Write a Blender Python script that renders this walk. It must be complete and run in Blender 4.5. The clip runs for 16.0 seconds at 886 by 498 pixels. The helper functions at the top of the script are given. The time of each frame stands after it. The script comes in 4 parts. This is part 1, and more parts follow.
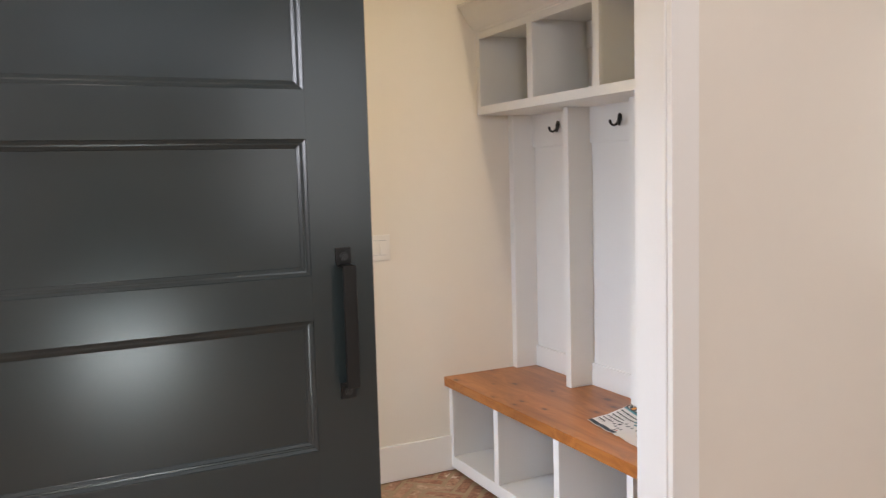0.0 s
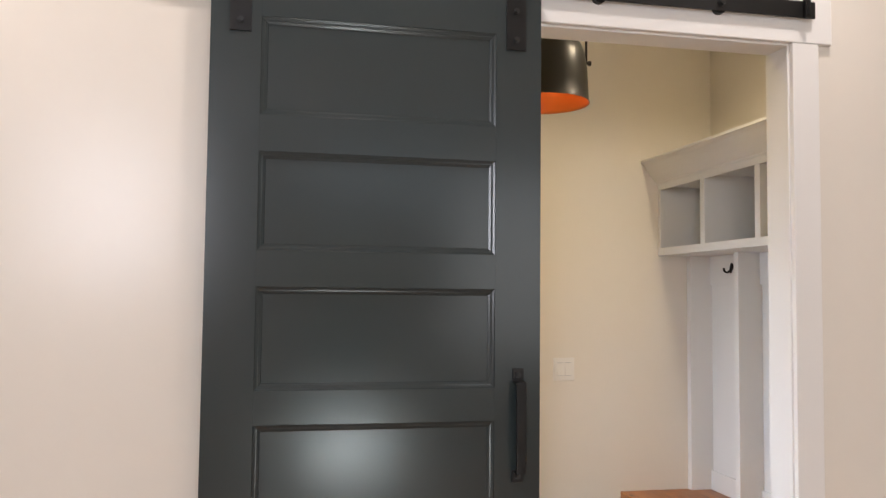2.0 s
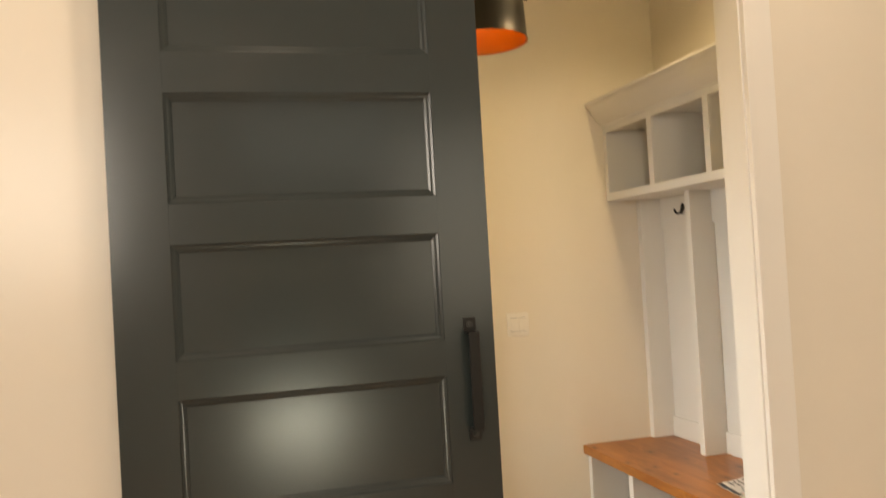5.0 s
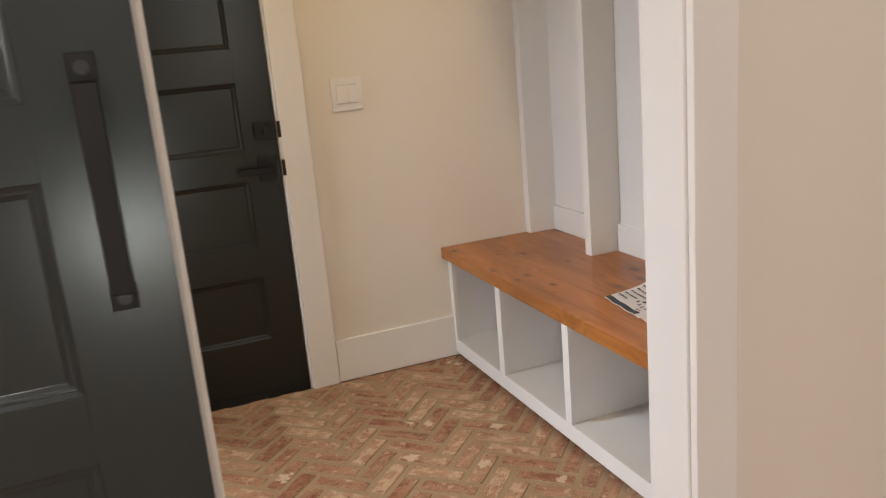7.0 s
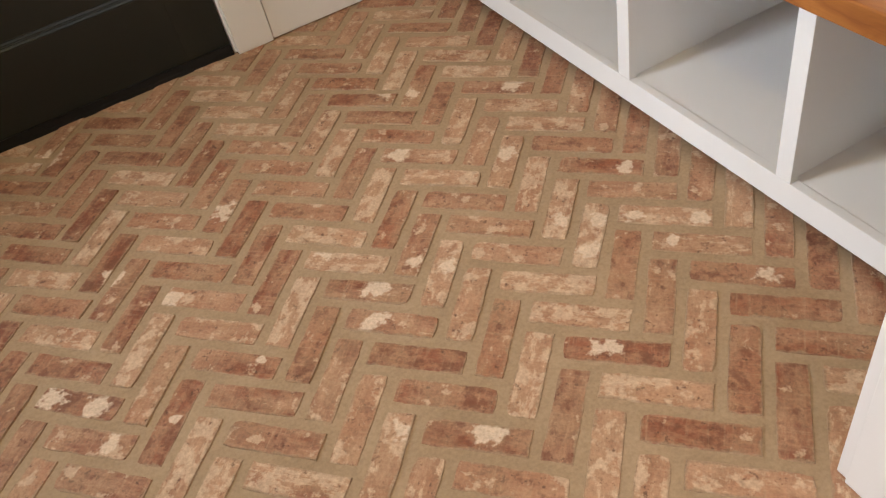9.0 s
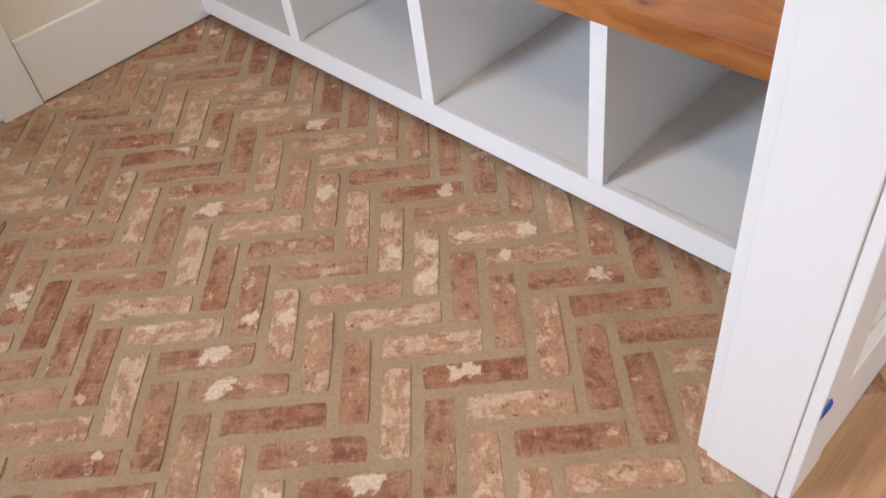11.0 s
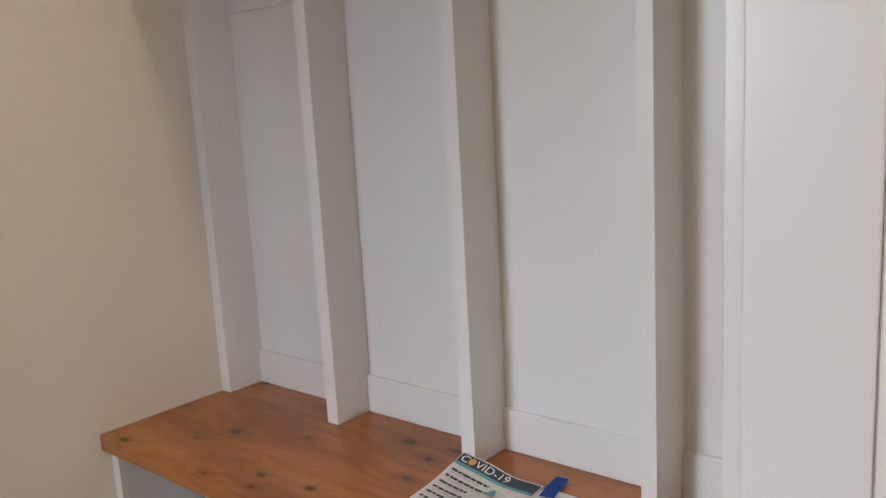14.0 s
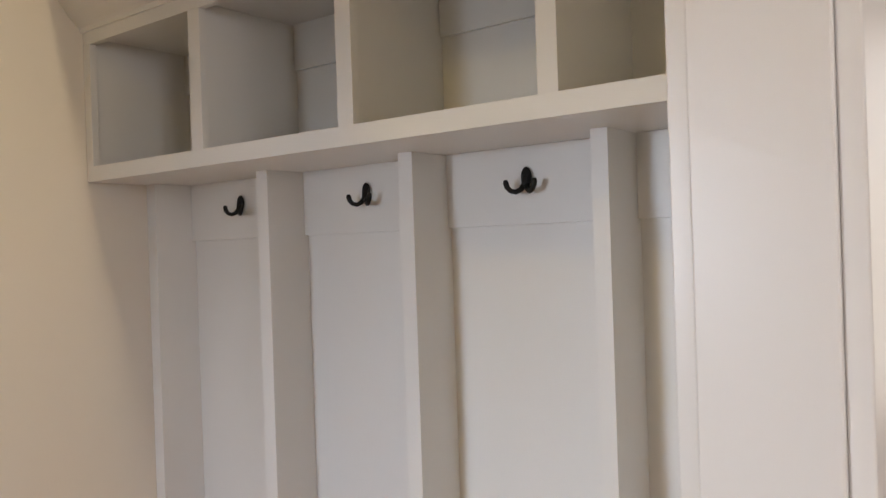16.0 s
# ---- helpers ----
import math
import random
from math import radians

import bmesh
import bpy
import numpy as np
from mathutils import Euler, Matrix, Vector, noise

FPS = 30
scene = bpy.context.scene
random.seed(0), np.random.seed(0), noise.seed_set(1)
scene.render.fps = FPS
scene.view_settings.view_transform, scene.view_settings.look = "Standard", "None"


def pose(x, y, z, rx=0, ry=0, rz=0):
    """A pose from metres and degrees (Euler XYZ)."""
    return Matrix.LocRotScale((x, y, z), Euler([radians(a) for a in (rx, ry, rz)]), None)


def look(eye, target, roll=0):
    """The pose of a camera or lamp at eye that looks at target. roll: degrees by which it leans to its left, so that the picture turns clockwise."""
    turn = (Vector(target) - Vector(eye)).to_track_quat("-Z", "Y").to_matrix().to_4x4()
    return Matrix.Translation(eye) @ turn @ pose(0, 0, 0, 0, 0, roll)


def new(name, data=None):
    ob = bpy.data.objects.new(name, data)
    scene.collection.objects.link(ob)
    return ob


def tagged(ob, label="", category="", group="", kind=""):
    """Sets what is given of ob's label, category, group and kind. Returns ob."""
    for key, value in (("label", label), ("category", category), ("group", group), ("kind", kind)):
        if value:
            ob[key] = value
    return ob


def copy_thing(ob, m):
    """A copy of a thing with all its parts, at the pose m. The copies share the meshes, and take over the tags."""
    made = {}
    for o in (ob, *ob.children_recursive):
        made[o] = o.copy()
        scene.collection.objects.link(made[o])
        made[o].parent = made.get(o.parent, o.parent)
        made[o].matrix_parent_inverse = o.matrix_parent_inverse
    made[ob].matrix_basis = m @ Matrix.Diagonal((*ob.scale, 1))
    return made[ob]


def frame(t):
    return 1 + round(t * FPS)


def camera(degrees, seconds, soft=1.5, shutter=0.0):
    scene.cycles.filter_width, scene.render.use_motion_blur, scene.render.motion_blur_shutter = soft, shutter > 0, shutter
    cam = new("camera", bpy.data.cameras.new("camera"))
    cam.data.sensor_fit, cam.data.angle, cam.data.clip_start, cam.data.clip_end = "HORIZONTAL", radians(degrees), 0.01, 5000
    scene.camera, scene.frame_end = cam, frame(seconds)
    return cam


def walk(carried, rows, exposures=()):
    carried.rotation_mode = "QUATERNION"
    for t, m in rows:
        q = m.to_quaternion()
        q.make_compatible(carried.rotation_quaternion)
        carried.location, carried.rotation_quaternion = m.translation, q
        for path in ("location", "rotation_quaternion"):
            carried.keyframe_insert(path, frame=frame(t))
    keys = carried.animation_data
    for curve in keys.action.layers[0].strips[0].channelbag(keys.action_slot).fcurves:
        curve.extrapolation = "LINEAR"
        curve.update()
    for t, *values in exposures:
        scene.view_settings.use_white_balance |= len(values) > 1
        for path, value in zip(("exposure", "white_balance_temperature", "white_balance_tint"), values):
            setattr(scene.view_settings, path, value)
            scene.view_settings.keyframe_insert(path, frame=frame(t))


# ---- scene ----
cam = camera(56.8, 16.0, 1.25, 0.25)
PATH = [
    (0, (0.14, 0.232, 1.474), (1.015, 2.021, 1.296), -1.6),
    (0.5, (0.038, 0.023, 1.486), (0.751, 1.885, 1.337), -1.2),
    (1, (-0.068, -0.129, 1.517), (0.538, 1.774, 1.407), 0.8),
    (1.5, (-0.027, -0.254, 1.542), (0.477, 1.681, 1.563), 0.5),
    (2, (0.013, -0.398, 1.538), (0.417, 1.558, 1.649), 0.6),
    (2.5, (0.02, -0.46, 1.568), (0.432, 1.484, 1.792), 0.1),
    (3, (0.03, -0.452, 1.573), (0.45, 1.484, 1.849), -0.7),
    (3.5, (0.045, -0.431, 1.566), (0.472, 1.5, 1.859), -1.6),
    (4, (0.066, -0.414, 1.556), (0.497, 1.517, 1.847), -2.1),
    (4.5, (0.081, -0.348, 1.528), (0.519, 1.589, 1.764), -2.6),
    (5, (0.079, -0.202, 1.47), (0.605, 1.728, 1.511), -3.3),
    (5.2, (0.104, -0.153, 1.44), (0.689, 1.757, 1.358), -3.8),
    (7.3, (0.841, 0.934, 1.282), (1.542, 2.722, 0.721), -4.9),
    (7.5, (0.92, 1.049, 1.256), (1.606, 2.819, 0.624), -5.1),
    (8, (0.959, 1.345, 1.199), (1.566, 3.003, 0.259), -6.7),
    (8.5, (0.948, 1.553, 1.152), (1.448, 3.028, -0.103), -13.0),
    (8.7, (0.971, 1.609, 1.131), (1.44, 3.019, -0.207), -13.7),
    (10.8, (0.924, 1.722, 1.108), (1.793, 2.809, -0.328), -9.2),
    (11, (0.928, 1.72, 1.119), (1.835, 2.822, -0.281), -9.0),
    (11.5, (0.938, 1.718, 1.156), (1.931, 2.865, -0.148), -8.2),
    (11.8, (0.915, 1.727, 1.206), (2.033, 2.909, 0.043), -6.5),
    (12, (0.919, 1.726, 1.241), (2.111, 2.953, 0.206), -6.1),
    (12.5, (0.933, 1.725, 1.271), (2.244, 3.018, 0.49), -5.9),
    (13, (0.914, 1.734, 1.298), (2.308, 3.03, 0.685), -5.1),
    (13.5, (0.918, 1.737, 1.325), (2.362, 3.023, 0.814), -4.6),
    (14, (0.892, 1.732, 1.323), (2.396, 3.002, 0.966), -3.2),
    (14.5, (0.882, 1.732, 1.434), (2.424, 2.974, 1.157), -2.2),
    (15, (0.929, 1.722, 1.497), (2.473, 2.984, 1.344), -1.9),
    (15.5, (0.932, 1.738, 1.537), (2.496, 2.982, 1.454), -2.0),
    (16, (0.954, 1.741, 1.564), (2.536, 2.965, 1.558), -1.9),
]
walk(cam, [(t, look(eye, target, roll)) for t, eye, target, roll in PATH],
     [(0, -0.18, 6450, 20), (0.5, -0.20, 6450, 20), (1.0, -0.10, 6450, 20), (1.7, -0.10, 6450, 20), (2.5, -0.42, 6550, 19), (3.0, -0.43, 7200, 18), (3.5, -0.44, 8400, 17), (4.5, -0.40, 8800, 17), (5.2, -0.17, 9000, 17),
      (7.3, -0.44, 6850, 21), (8.0, -0.28, 6800, 20), (8.5, -0.22, 7000, 18), (10.8, -0.06, 6150, 20), (11.5, -0.20, 6150, 20), (12.0, -0.36, 6150, 23), (12.5, -0.62, 6300, 23), (13.5, -0.80, 6350, 21), (14.5, -0.70, 6500, 19), (15.2, -0.63, 6550, 19), (16, -0.55, 6600, 20)])

# ---- light ----
DAY = (0.80, 0.90, 1.0)
WARM = (1.0, 0.74, 0.46)
world = bpy.data.worlds.new("sky")
scene.world = world
world.use_nodes = True
wn = world.node_tree.nodes
sky = wn.new("ShaderNodeTexSky")
sky.sky_type, sky.sun_disc = "NISHITA", False
sky.sun_elevation, sky.sun_rotation = radians(42), radians(200)
wn["Background"].inputs["Strength"].default_value = 0.1
world.node_tree.links.new(sky.outputs[0], wn["Background"].inputs["Color"])
sun = new("sun", bpy.data.lights.new("sun", "SUN"))
sun.data.energy, sun.data.angle, sun.data.color = 2.0, radians(0.5), (1.0, 0.95, 0.88)
sun.matrix_world = look((0, 0, 10), (Vector((0, 0, 10)) + Vector((0.25, 0.70, -0.67))))


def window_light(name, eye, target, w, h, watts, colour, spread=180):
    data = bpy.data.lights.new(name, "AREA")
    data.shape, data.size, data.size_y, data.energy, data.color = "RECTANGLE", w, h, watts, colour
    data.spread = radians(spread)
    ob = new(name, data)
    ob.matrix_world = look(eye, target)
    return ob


def can_light(name, x, y, z, watts, colour, cone=120, radius=0.05, blend=0.8):
    data = bpy.data.lights.new(name, "SPOT")
    data.energy, data.color, data.spot_size, data.spot_blend, data.shadow_soft_size = watts, colour, radians(cone), blend, radius
    ob = new(name, data)
    ob.matrix_world = look((x, y, z), (x, y, 0))
    return ob


window_light("south_window_light", (-1.80, -3.47, 2.25), (-1.80, 0, 2.25), 0.42, 1.25, 33, (0.88, 0.95, 1.0))
window_light("south_window_light", (-1.24, -3.47, 2.25), (-1.24, 0, 2.25), 0.42, 1.25, 54, (0.88, 0.95, 1.0))
# Weak fill lamp, added to lighten the barn door's upper panels; no known source.
window_light("door_top_fill", (0.925, -3.47, 2.63), (0.925, 0, 2.63), 1.3, 0.48, 2.0, (0.90, 1.0, 0.97))
window_light("south_east_window_light", (2.35, -3.47, 1.85), (2.35, 0, 1.85), 1.3, 1.7, 17, (0.92, 0.98, 0.95))
# Low lamp in the glazed door's opening, standing in for a sunlit floor patch.
window_light("floor_patch_standin", (0.70, -3.47, 0.17), (0.70, 0, 0.17), 0.58, 0.30, 18, (0.84, 1.0, 0.96))
window_light("east_window_light", (4.17, 1.05, 1.6), (0, 1.05, 1.6), 1.1, 1.3, 11, (1.0, 0.97, 0.82))
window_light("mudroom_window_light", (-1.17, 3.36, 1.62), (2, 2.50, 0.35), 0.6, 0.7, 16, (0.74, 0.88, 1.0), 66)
can_light("mudroom_can", 1.88, 2.60, 3.03, 64, (1.0, 0.85, 0.55), 150, 0.06)
# Second, unseen spot, added for yellow light on the far wall.
can_light("mudroom_can", 0.40, 2.68, 3.03, 47, (1.0, 0.77, 0.28), 168, 0.06, 0.7)
# Unseen spots added to brighten the upper hall wall and the hall's south end.
can_light("hall_fill_spot", -0.95, 1.42, 3.03, 37, (1.0, 0.93, 0.84), 150, 0.06)
can_light("hall_fill_spot", 0.30, 1.42, 3.03, 33, (1.0, 0.93, 0.84), 150, 0.06)
can_light("hall_fill_spot", 1.55, 1.42, 3.03, 26, (1.0, 0.93, 0.84), 150, 0.06)
can_light("hall_fill_spot", 0.25, -1.90, 3.03, 42, (1.0, 0.82, 0.62), 158, 0.08)

# ---- materials ----


def material(name, colour, rough=0.5, metal=0.0):
    m = bpy.data.materials.new(name)
    m.use_nodes = True
    b = m.node_tree.nodes["Principled BSDF"]
    b.inputs["Base Color"].default_value = (*colour, 1)
    b.inputs["Roughness"].default_value = rough
    b.inputs["Metallic"].default_value = metal
    return m


class Nodes:
    """Short hand for wiring one material."""

    def __init__(self, m):
        self.t = m.node_tree
        self.b = self.t.nodes["Principled BSDF"]

    def add(self, kind, **values):
        n = self.t.nodes.new(kind)
        for k, v in values.items():
            n.inputs[k.replace("_", " ")].default_value = v
        return n

    def link(self, a, b):
        self.t.links.new(a, b)

    def coords(self, scale=(1, 1, 1), kind="Object", per_object=False):
        c = self.add("ShaderNodeTexCoord")
        mp = self.add("ShaderNodeMapping")
        mp.inputs["Scale"].default_value = scale
        self.link(c.outputs[kind], mp.inputs["Vector"])
        if per_object:
            info, mul = self.add("ShaderNodeObjectInfo"), self.add("ShaderNodeVectorMath")
            mul.operation = "SCALE"
            mul.inputs[0].default_value = (37.0, 91.0, 53.0)
            self.link(info.outputs["Random"], mul.inputs["Scale"])
            self.link(mul.outputs[0], mp.inputs["Location"])
        return mp.outputs[0]

    def noise(self, vec, scale, detail=4.0, rough=0.55):
        n = self.add("ShaderNodeTexNoise", Scale=scale, Detail=detail, Roughness=rough)
        self.link(vec, n.inputs["Vector"])
        return n.outputs["Fac"]

    def ramp(self, fac, stops):
        n = self.add("ShaderNodeValToRGB")
        e = n.color_ramp.elements
        while len(e) < len(stops):
            e.new(0.5)
        for el, (p, c) in zip(e, stops):
            el.position, el.color = p, (*c, 1) if len(c) == 3 else c
        self.link(fac, n.inputs["Fac"])
        return n.outputs["Color"]

    def mix(self, fac, a, b, blend="MIX"):
        n = self.add("ShaderNodeMix")
        n.data_type, n.blend_type = "RGBA", blend
        for sock, v in ((n.inputs[0], fac), (n.inputs[6], a), (n.inputs[7], b)):
            if isinstance(v, (int, float)):
                sock.default_value = v
            elif isinstance(v, tuple):
                sock.default_value = (*v, 1)
            else:
                self.link(v, sock)
        return n.outputs[2]

    def colour(self, out):
        self.link(out, self.b.inputs["Base Color"])

    def rough(self, fac, lo, hi):
        n = self.add("ShaderNodeMapRange")
        n.inputs["To Min"].default_value, n.inputs["To Max"].default_value = lo, hi
        self.link(fac, n.inputs["Value"])
        self.link(n.outputs[0], self.b.inputs["Roughness"])

    def bump(self, fac, strength, distance):
        n = self.add("ShaderNodeBump", Strength=strength, Distance=distance)
        old = self.b.inputs["Normal"].links
        if old:
            self.link(old[0].from_socket, n.inputs["Normal"])
        self.link(fac, n.inputs["Height"])
        self.link(n.outputs[0], self.b.inputs["Normal"])


def painted(name, colour, rough, spread=0.03, peel=0.15, size=220.0, sheen=0.06):
    """Roller- or brush-painted surface: faint mottling, orange peel and uneven sheen."""
    m = material(name, colour, rough)
    n = Nodes(m)
    v = n.coords()
    big, mid = n.noise(v, 1.7, 5), n.noise(v, 14, 4)
    lo, hi = tuple(c * (1 - spread) for c in colour), tuple(min(1, c * (1 + spread)) for c in colour)
    n.colour(n.mix(0.4, n.ramp(big, [(0.0, lo), (1.0, hi)]), n.ramp(mid, [(0.0, lo), (1.0, hi)])))
    n.rough(big, rough - sheen, rough + sheen)
    n.bump(n.noise(v, size, 3, 0.6), peel, 0.0006)
    n.bump(n.noise(v, 6, 2), 0.08, 0.002)
    return m


M_WALL = painted("wall_paint", (0.765, 0.720, 0.645), 0.23, 0.03, 0.10, 260, 0.01)
M_WALL.node_tree.nodes["Principled BSDF"].inputs["Specular IOR Level"].default_value = 0.28
M_TRIM = painted("trim_paint", (0.795, 0.785, 0.76), 0.345, 0.015, 0.10, 160, 0.03)
M_CABINET = painted("cabinet_paint", (0.79, 0.785, 0.76), 0.36, 0.015, 0.10, 160, 0.03)
M_CEIL = painted("ceiling_paint", (0.85, 0.84, 0.81), 0.8, 0.015, 0.3, 200)
M_DOOR = painted("charcoal_paint", (0.026, 0.036, 0.038), 0.195, 0.02, 0.06, 240, 0.012)
M_ENTRY = painted("dark_entry_paint", (0.011, 0.014, 0.012), 0.22, 0.02, 0.06, 240, 0.012)
M_ENTRY.node_tree.nodes["Principled BSDF"].inputs["Specular IOR Level"].default_value = 0.42
M_METAL = painted("black_metal", (0.0075, 0.0072, 0.007), 0.44, 0.2, 0.3, 500, 0.05)
M_METAL.node_tree.nodes["Principled BSDF"].inputs["Specular IOR Level"].default_value = 0.3
M_LAMP = painted("black_enamel", (0.008, 0.008, 0.008), 0.34, 0.1, 0.05, 300, 0.03)
M_ORANGE = painted("copper_orange_inside", (0.60, 0.19, 0.035), 0.35, 0.08, 0.3, 60)
M_PLASTIC = material("switch_plastic", (0.78, 0.76, 0.72), 0.3)
M_STEEL = material("bolt_steel", (0.05, 0.05, 0.05), 0.35, 0.8)
M_TAPE = painted("blue_tape", (0.015, 0.11, 0.52), 0.6, 0.1, 0.6, 500)
M_INK = material("dark_ink", (0.035, 0.05, 0.075), 0.7)
M_SLATE = material("slate_ink", (0.085, 0.11, 0.145), 0.7)
M_TEAL = material("teal_ink", (0.10, 0.30, 0.36), 0.7)
M_GREEN = material("green_ink", (0.44, 0.58, 0.33), 0.7)
M_GREY = material("grey_ink", (0.35, 0.37, 0.40), 0.7)
M_ORINK = material("orange_ink", (0.75, 0.32, 0.08), 0.7)
M_RED = material("red_ink", (0.6, 0.06, 0.05), 0.7)
M_PAPERINK = material("white_ink", (0.85, 0.85, 0.84), 0.7)
M_BULB = material("bulb_glow", (1, 0.8, 0.5), 0.4)
M_BULB.node_tree.nodes["Principled BSDF"].inputs["Emission Color"].default_value = (1, 0.62, 0.28, 1)
M_BULB.node_tree.nodes["Principled BSDF"].inputs["Emission Strength"].default_value = 30.0
M_GLASS = material("window_glass", (1, 1, 1), 0.0)
M_GLASS.node_tree.nodes["Principled BSDF"].inputs["Transmission Weight"].default_value = 1.0
M_PAPER = painted("paper", (0.94, 0.94, 0.95), 0.75, 0.01, 0.1, 400)


# Knots; the 15th paints shadowy dark by a divider, the 16th a dark streak.
KNOTS_AND_DARKS = [(1.906, 3.736, 0.9), (2.107, 3.522, 1.3), (2.023, 3.575, 0.5), (1.907, 3.376, 0.7), (1.979, 3.247, 1.0), (1.926, 3.221, 0.8), (1.996, 3.093, 0.8), (2.310, 3.078, 1.2), (2.260, 2.967, 1.2), (2.154, 2.945, 1.0), (2.330, 2.940, 1.1),
         (1.883, 2.791, 0.6), (1.909, 2.347, 1.0), (1.976, 2.328, 0.6), (2.294, 2.492, 1.5), (2.086, 2.439, 1.2), (2.147, 3.814, 1.0), (2.400, 3.755, 1.3), (2.185, 3.317, 0.8), (2.020, 2.130, 0.7)]


def bench_wood():
    """Stained knotty alder: boards run along y, grain bends round dark knots and two painted dark zones."""
    m = material("knotty_wood", (0.3, 0.12, 0.05), 0.32)
    n = Nodes(m)
    raw = n.add("ShaderNodeTexCoord").outputs["Object"]
    wob = n.add("ShaderNodeTexNoise", Scale=14.0, Detail=3.0)
    n.link(raw, wob.inputs["Vector"])
    near = None
    for x, y, size in KNOTS_AND_DARKS:
        off = n.add("ShaderNodeVectorMath")
        off.operation = "SUBTRACT"
        n.link(raw, off.inputs[0])
        off.inputs[1].default_value = (x, y, 0.48)
        sc = n.add("ShaderNodeVectorMath")
        sc.operation = "MULTIPLY"
        n.link(off.outputs[0], sc.inputs[0])
        sc.inputs[1].default_value = (62 / size, 36 / size, 17 / size)
        ln = n.add("ShaderNodeVectorMath")
        ln.operation = "LENGTH"
        n.link(sc.outputs[0], ln.inputs[0])
        if near is None:
            near = ln.outputs["Value"]
        else:
            mn = n.add("ShaderNodeMath")
            mn.operation = "MINIMUM"
            n.link(near, mn.inputs[0])
            n.link(ln.outputs["Value"], mn.inputs[1])
            near = mn.outputs[0]
    soft = n.add("ShaderNodeMath")
    soft.operation = "MULTIPLY_ADD"
    n.link(wob.outputs["Fac"], soft.inputs[0])
    soft.inputs[1].default_value = 1.6
    n.link(near, soft.inputs[2])
    dist = soft.outputs[0]
    # the grain's lines are pushed aside near a knot or dark zone
    far = n.add("ShaderNodeMapRange")
    far.inputs["From Max"].default_value, far.inputs["To Min"].default_value, far.inputs["To Max"].default_value = 6.0, 0.05, 0.0
    n.link(dist, far.inputs["Value"])
    mp = n.add("ShaderNodeMapping")
    mp.inputs["Scale"].default_value = (12.0, 0.8, 12.0)
    add = n.add("ShaderNodeVectorMath")
    add.operation = "ADD"
    n.link(raw, add.inputs[0])
    n.link(far.outputs[0], add.inputs[1])
    n.link(add.outputs[0], mp.inputs["Vector"])
    grain = n.add("ShaderNodeTexNoise", Scale=3.0, Detail=6.0, Roughness=0.6, Distortion=0.6)
    n.link(mp.outputs[0], grain.inputs["Vector"])
    fine = n.noise(n.coords((70, 2.5, 70)), 4.0, 5, 0.6)
    tone = n.noise(n.coords((3.4, 0.9, 3.4)), 2.0, 3)
    c1 = n.ramp(grain.outputs["Fac"], [(0.32, (0.290, 0.096, 0.022)), (0.50, (0.375, 0.138, 0.033)), (0.68, (0.450, 0.180, 0.047))])
    c2 = n.mix(0.24, c1, n.ramp(fine, [(0.3, (0.55, 0.5, 0.45)), (0.65, (1, 1, 1))]), "MULTIPLY")
    c2 = n.mix(1.0, c2, n.ramp(tone, [(0.38, (0.76, 0.69, 0.62)), (0.50, (0.97, 0.95, 0.93)), (0.62, (1.10, 1.09, 1.07))]), "MULTIPLY")
    own = n.add("ShaderNodeObjectInfo")
    c2 = n.mix(1.0, c2, n.ramp(own.outputs["Random"], [(0.0, (0.86, 0.83, 0.80)), (1.0, (1.04, 1.04, 1.04))]), "MULTIPLY")
    halo = n.ramp(dist, [(0.18, (0.85, 0.85, 0.85)), (0.30, (0.40, 0.40, 0.40)), (0.50, (0, 0, 0))])
    scale = n.add("ShaderNodeMath")
    scale.operation = "MULTIPLY"
    scale.inputs[1].default_value = 0.2
    n.link(dist, scale.inputs[0])
    n.link(scale.outputs[0], halo.node.inputs["Fac"])
    c3 = n.mix(halo, c2, (0.13, 0.030, 0.006))
    core = n.ramp(scale.outputs[0], [(0.19, (0.85, 0.85, 0.85)), (0.28, (0, 0, 0))])
    n.colour(n.mix(core, c3, (0.050, 0.014, 0.005)))
    n.rough(fine, 0.29, 0.36)
    n.bump(fine, 0.25, 0.0006)
    return m


LIME = [(1.466, 2.371, 0.028), (1.586, 2.572, 0.027), (1.644, 2.631, 0.023), (0.957, 2.718, 0.011), (1.163, 2.898, 0.019), (1.299, 2.759, 0.024), (1.345, 2.705, 0.021), (0.584, 2.88, 0.03), (0.66, 2.809, 0.029), (0.663, 2.712, 0.021),
        (1.216, 2.34, 0.027), (1.099, 2.431, 0.022), (0.778, 2.69, 0.012), (1.207, 2.743, 0.029), (1.167, 2.668, 0.027), (1.43, 3.088, 0.029), (1.778, 2.72, 0.021), (1.514, 3.334, 0.023), (1.773, 3.137, 0.032), (1.565, 3.281, 0.021),
        (1.617, 2.922, 0.029), (1.589, 2.67, 0.023), (1.792, 2.51, 0.022), (1.715, 2.493, 0.016), (1.702, 2.592, 0.021), (1.027, 3.178, 0.033), (0.843, 2.989, 0.031), (1.782, 2.33, 0.021), (0.764, 3.137, 0.029), (0.709, 3.705, 0.045), (1.866, 3.747, 0.03)]


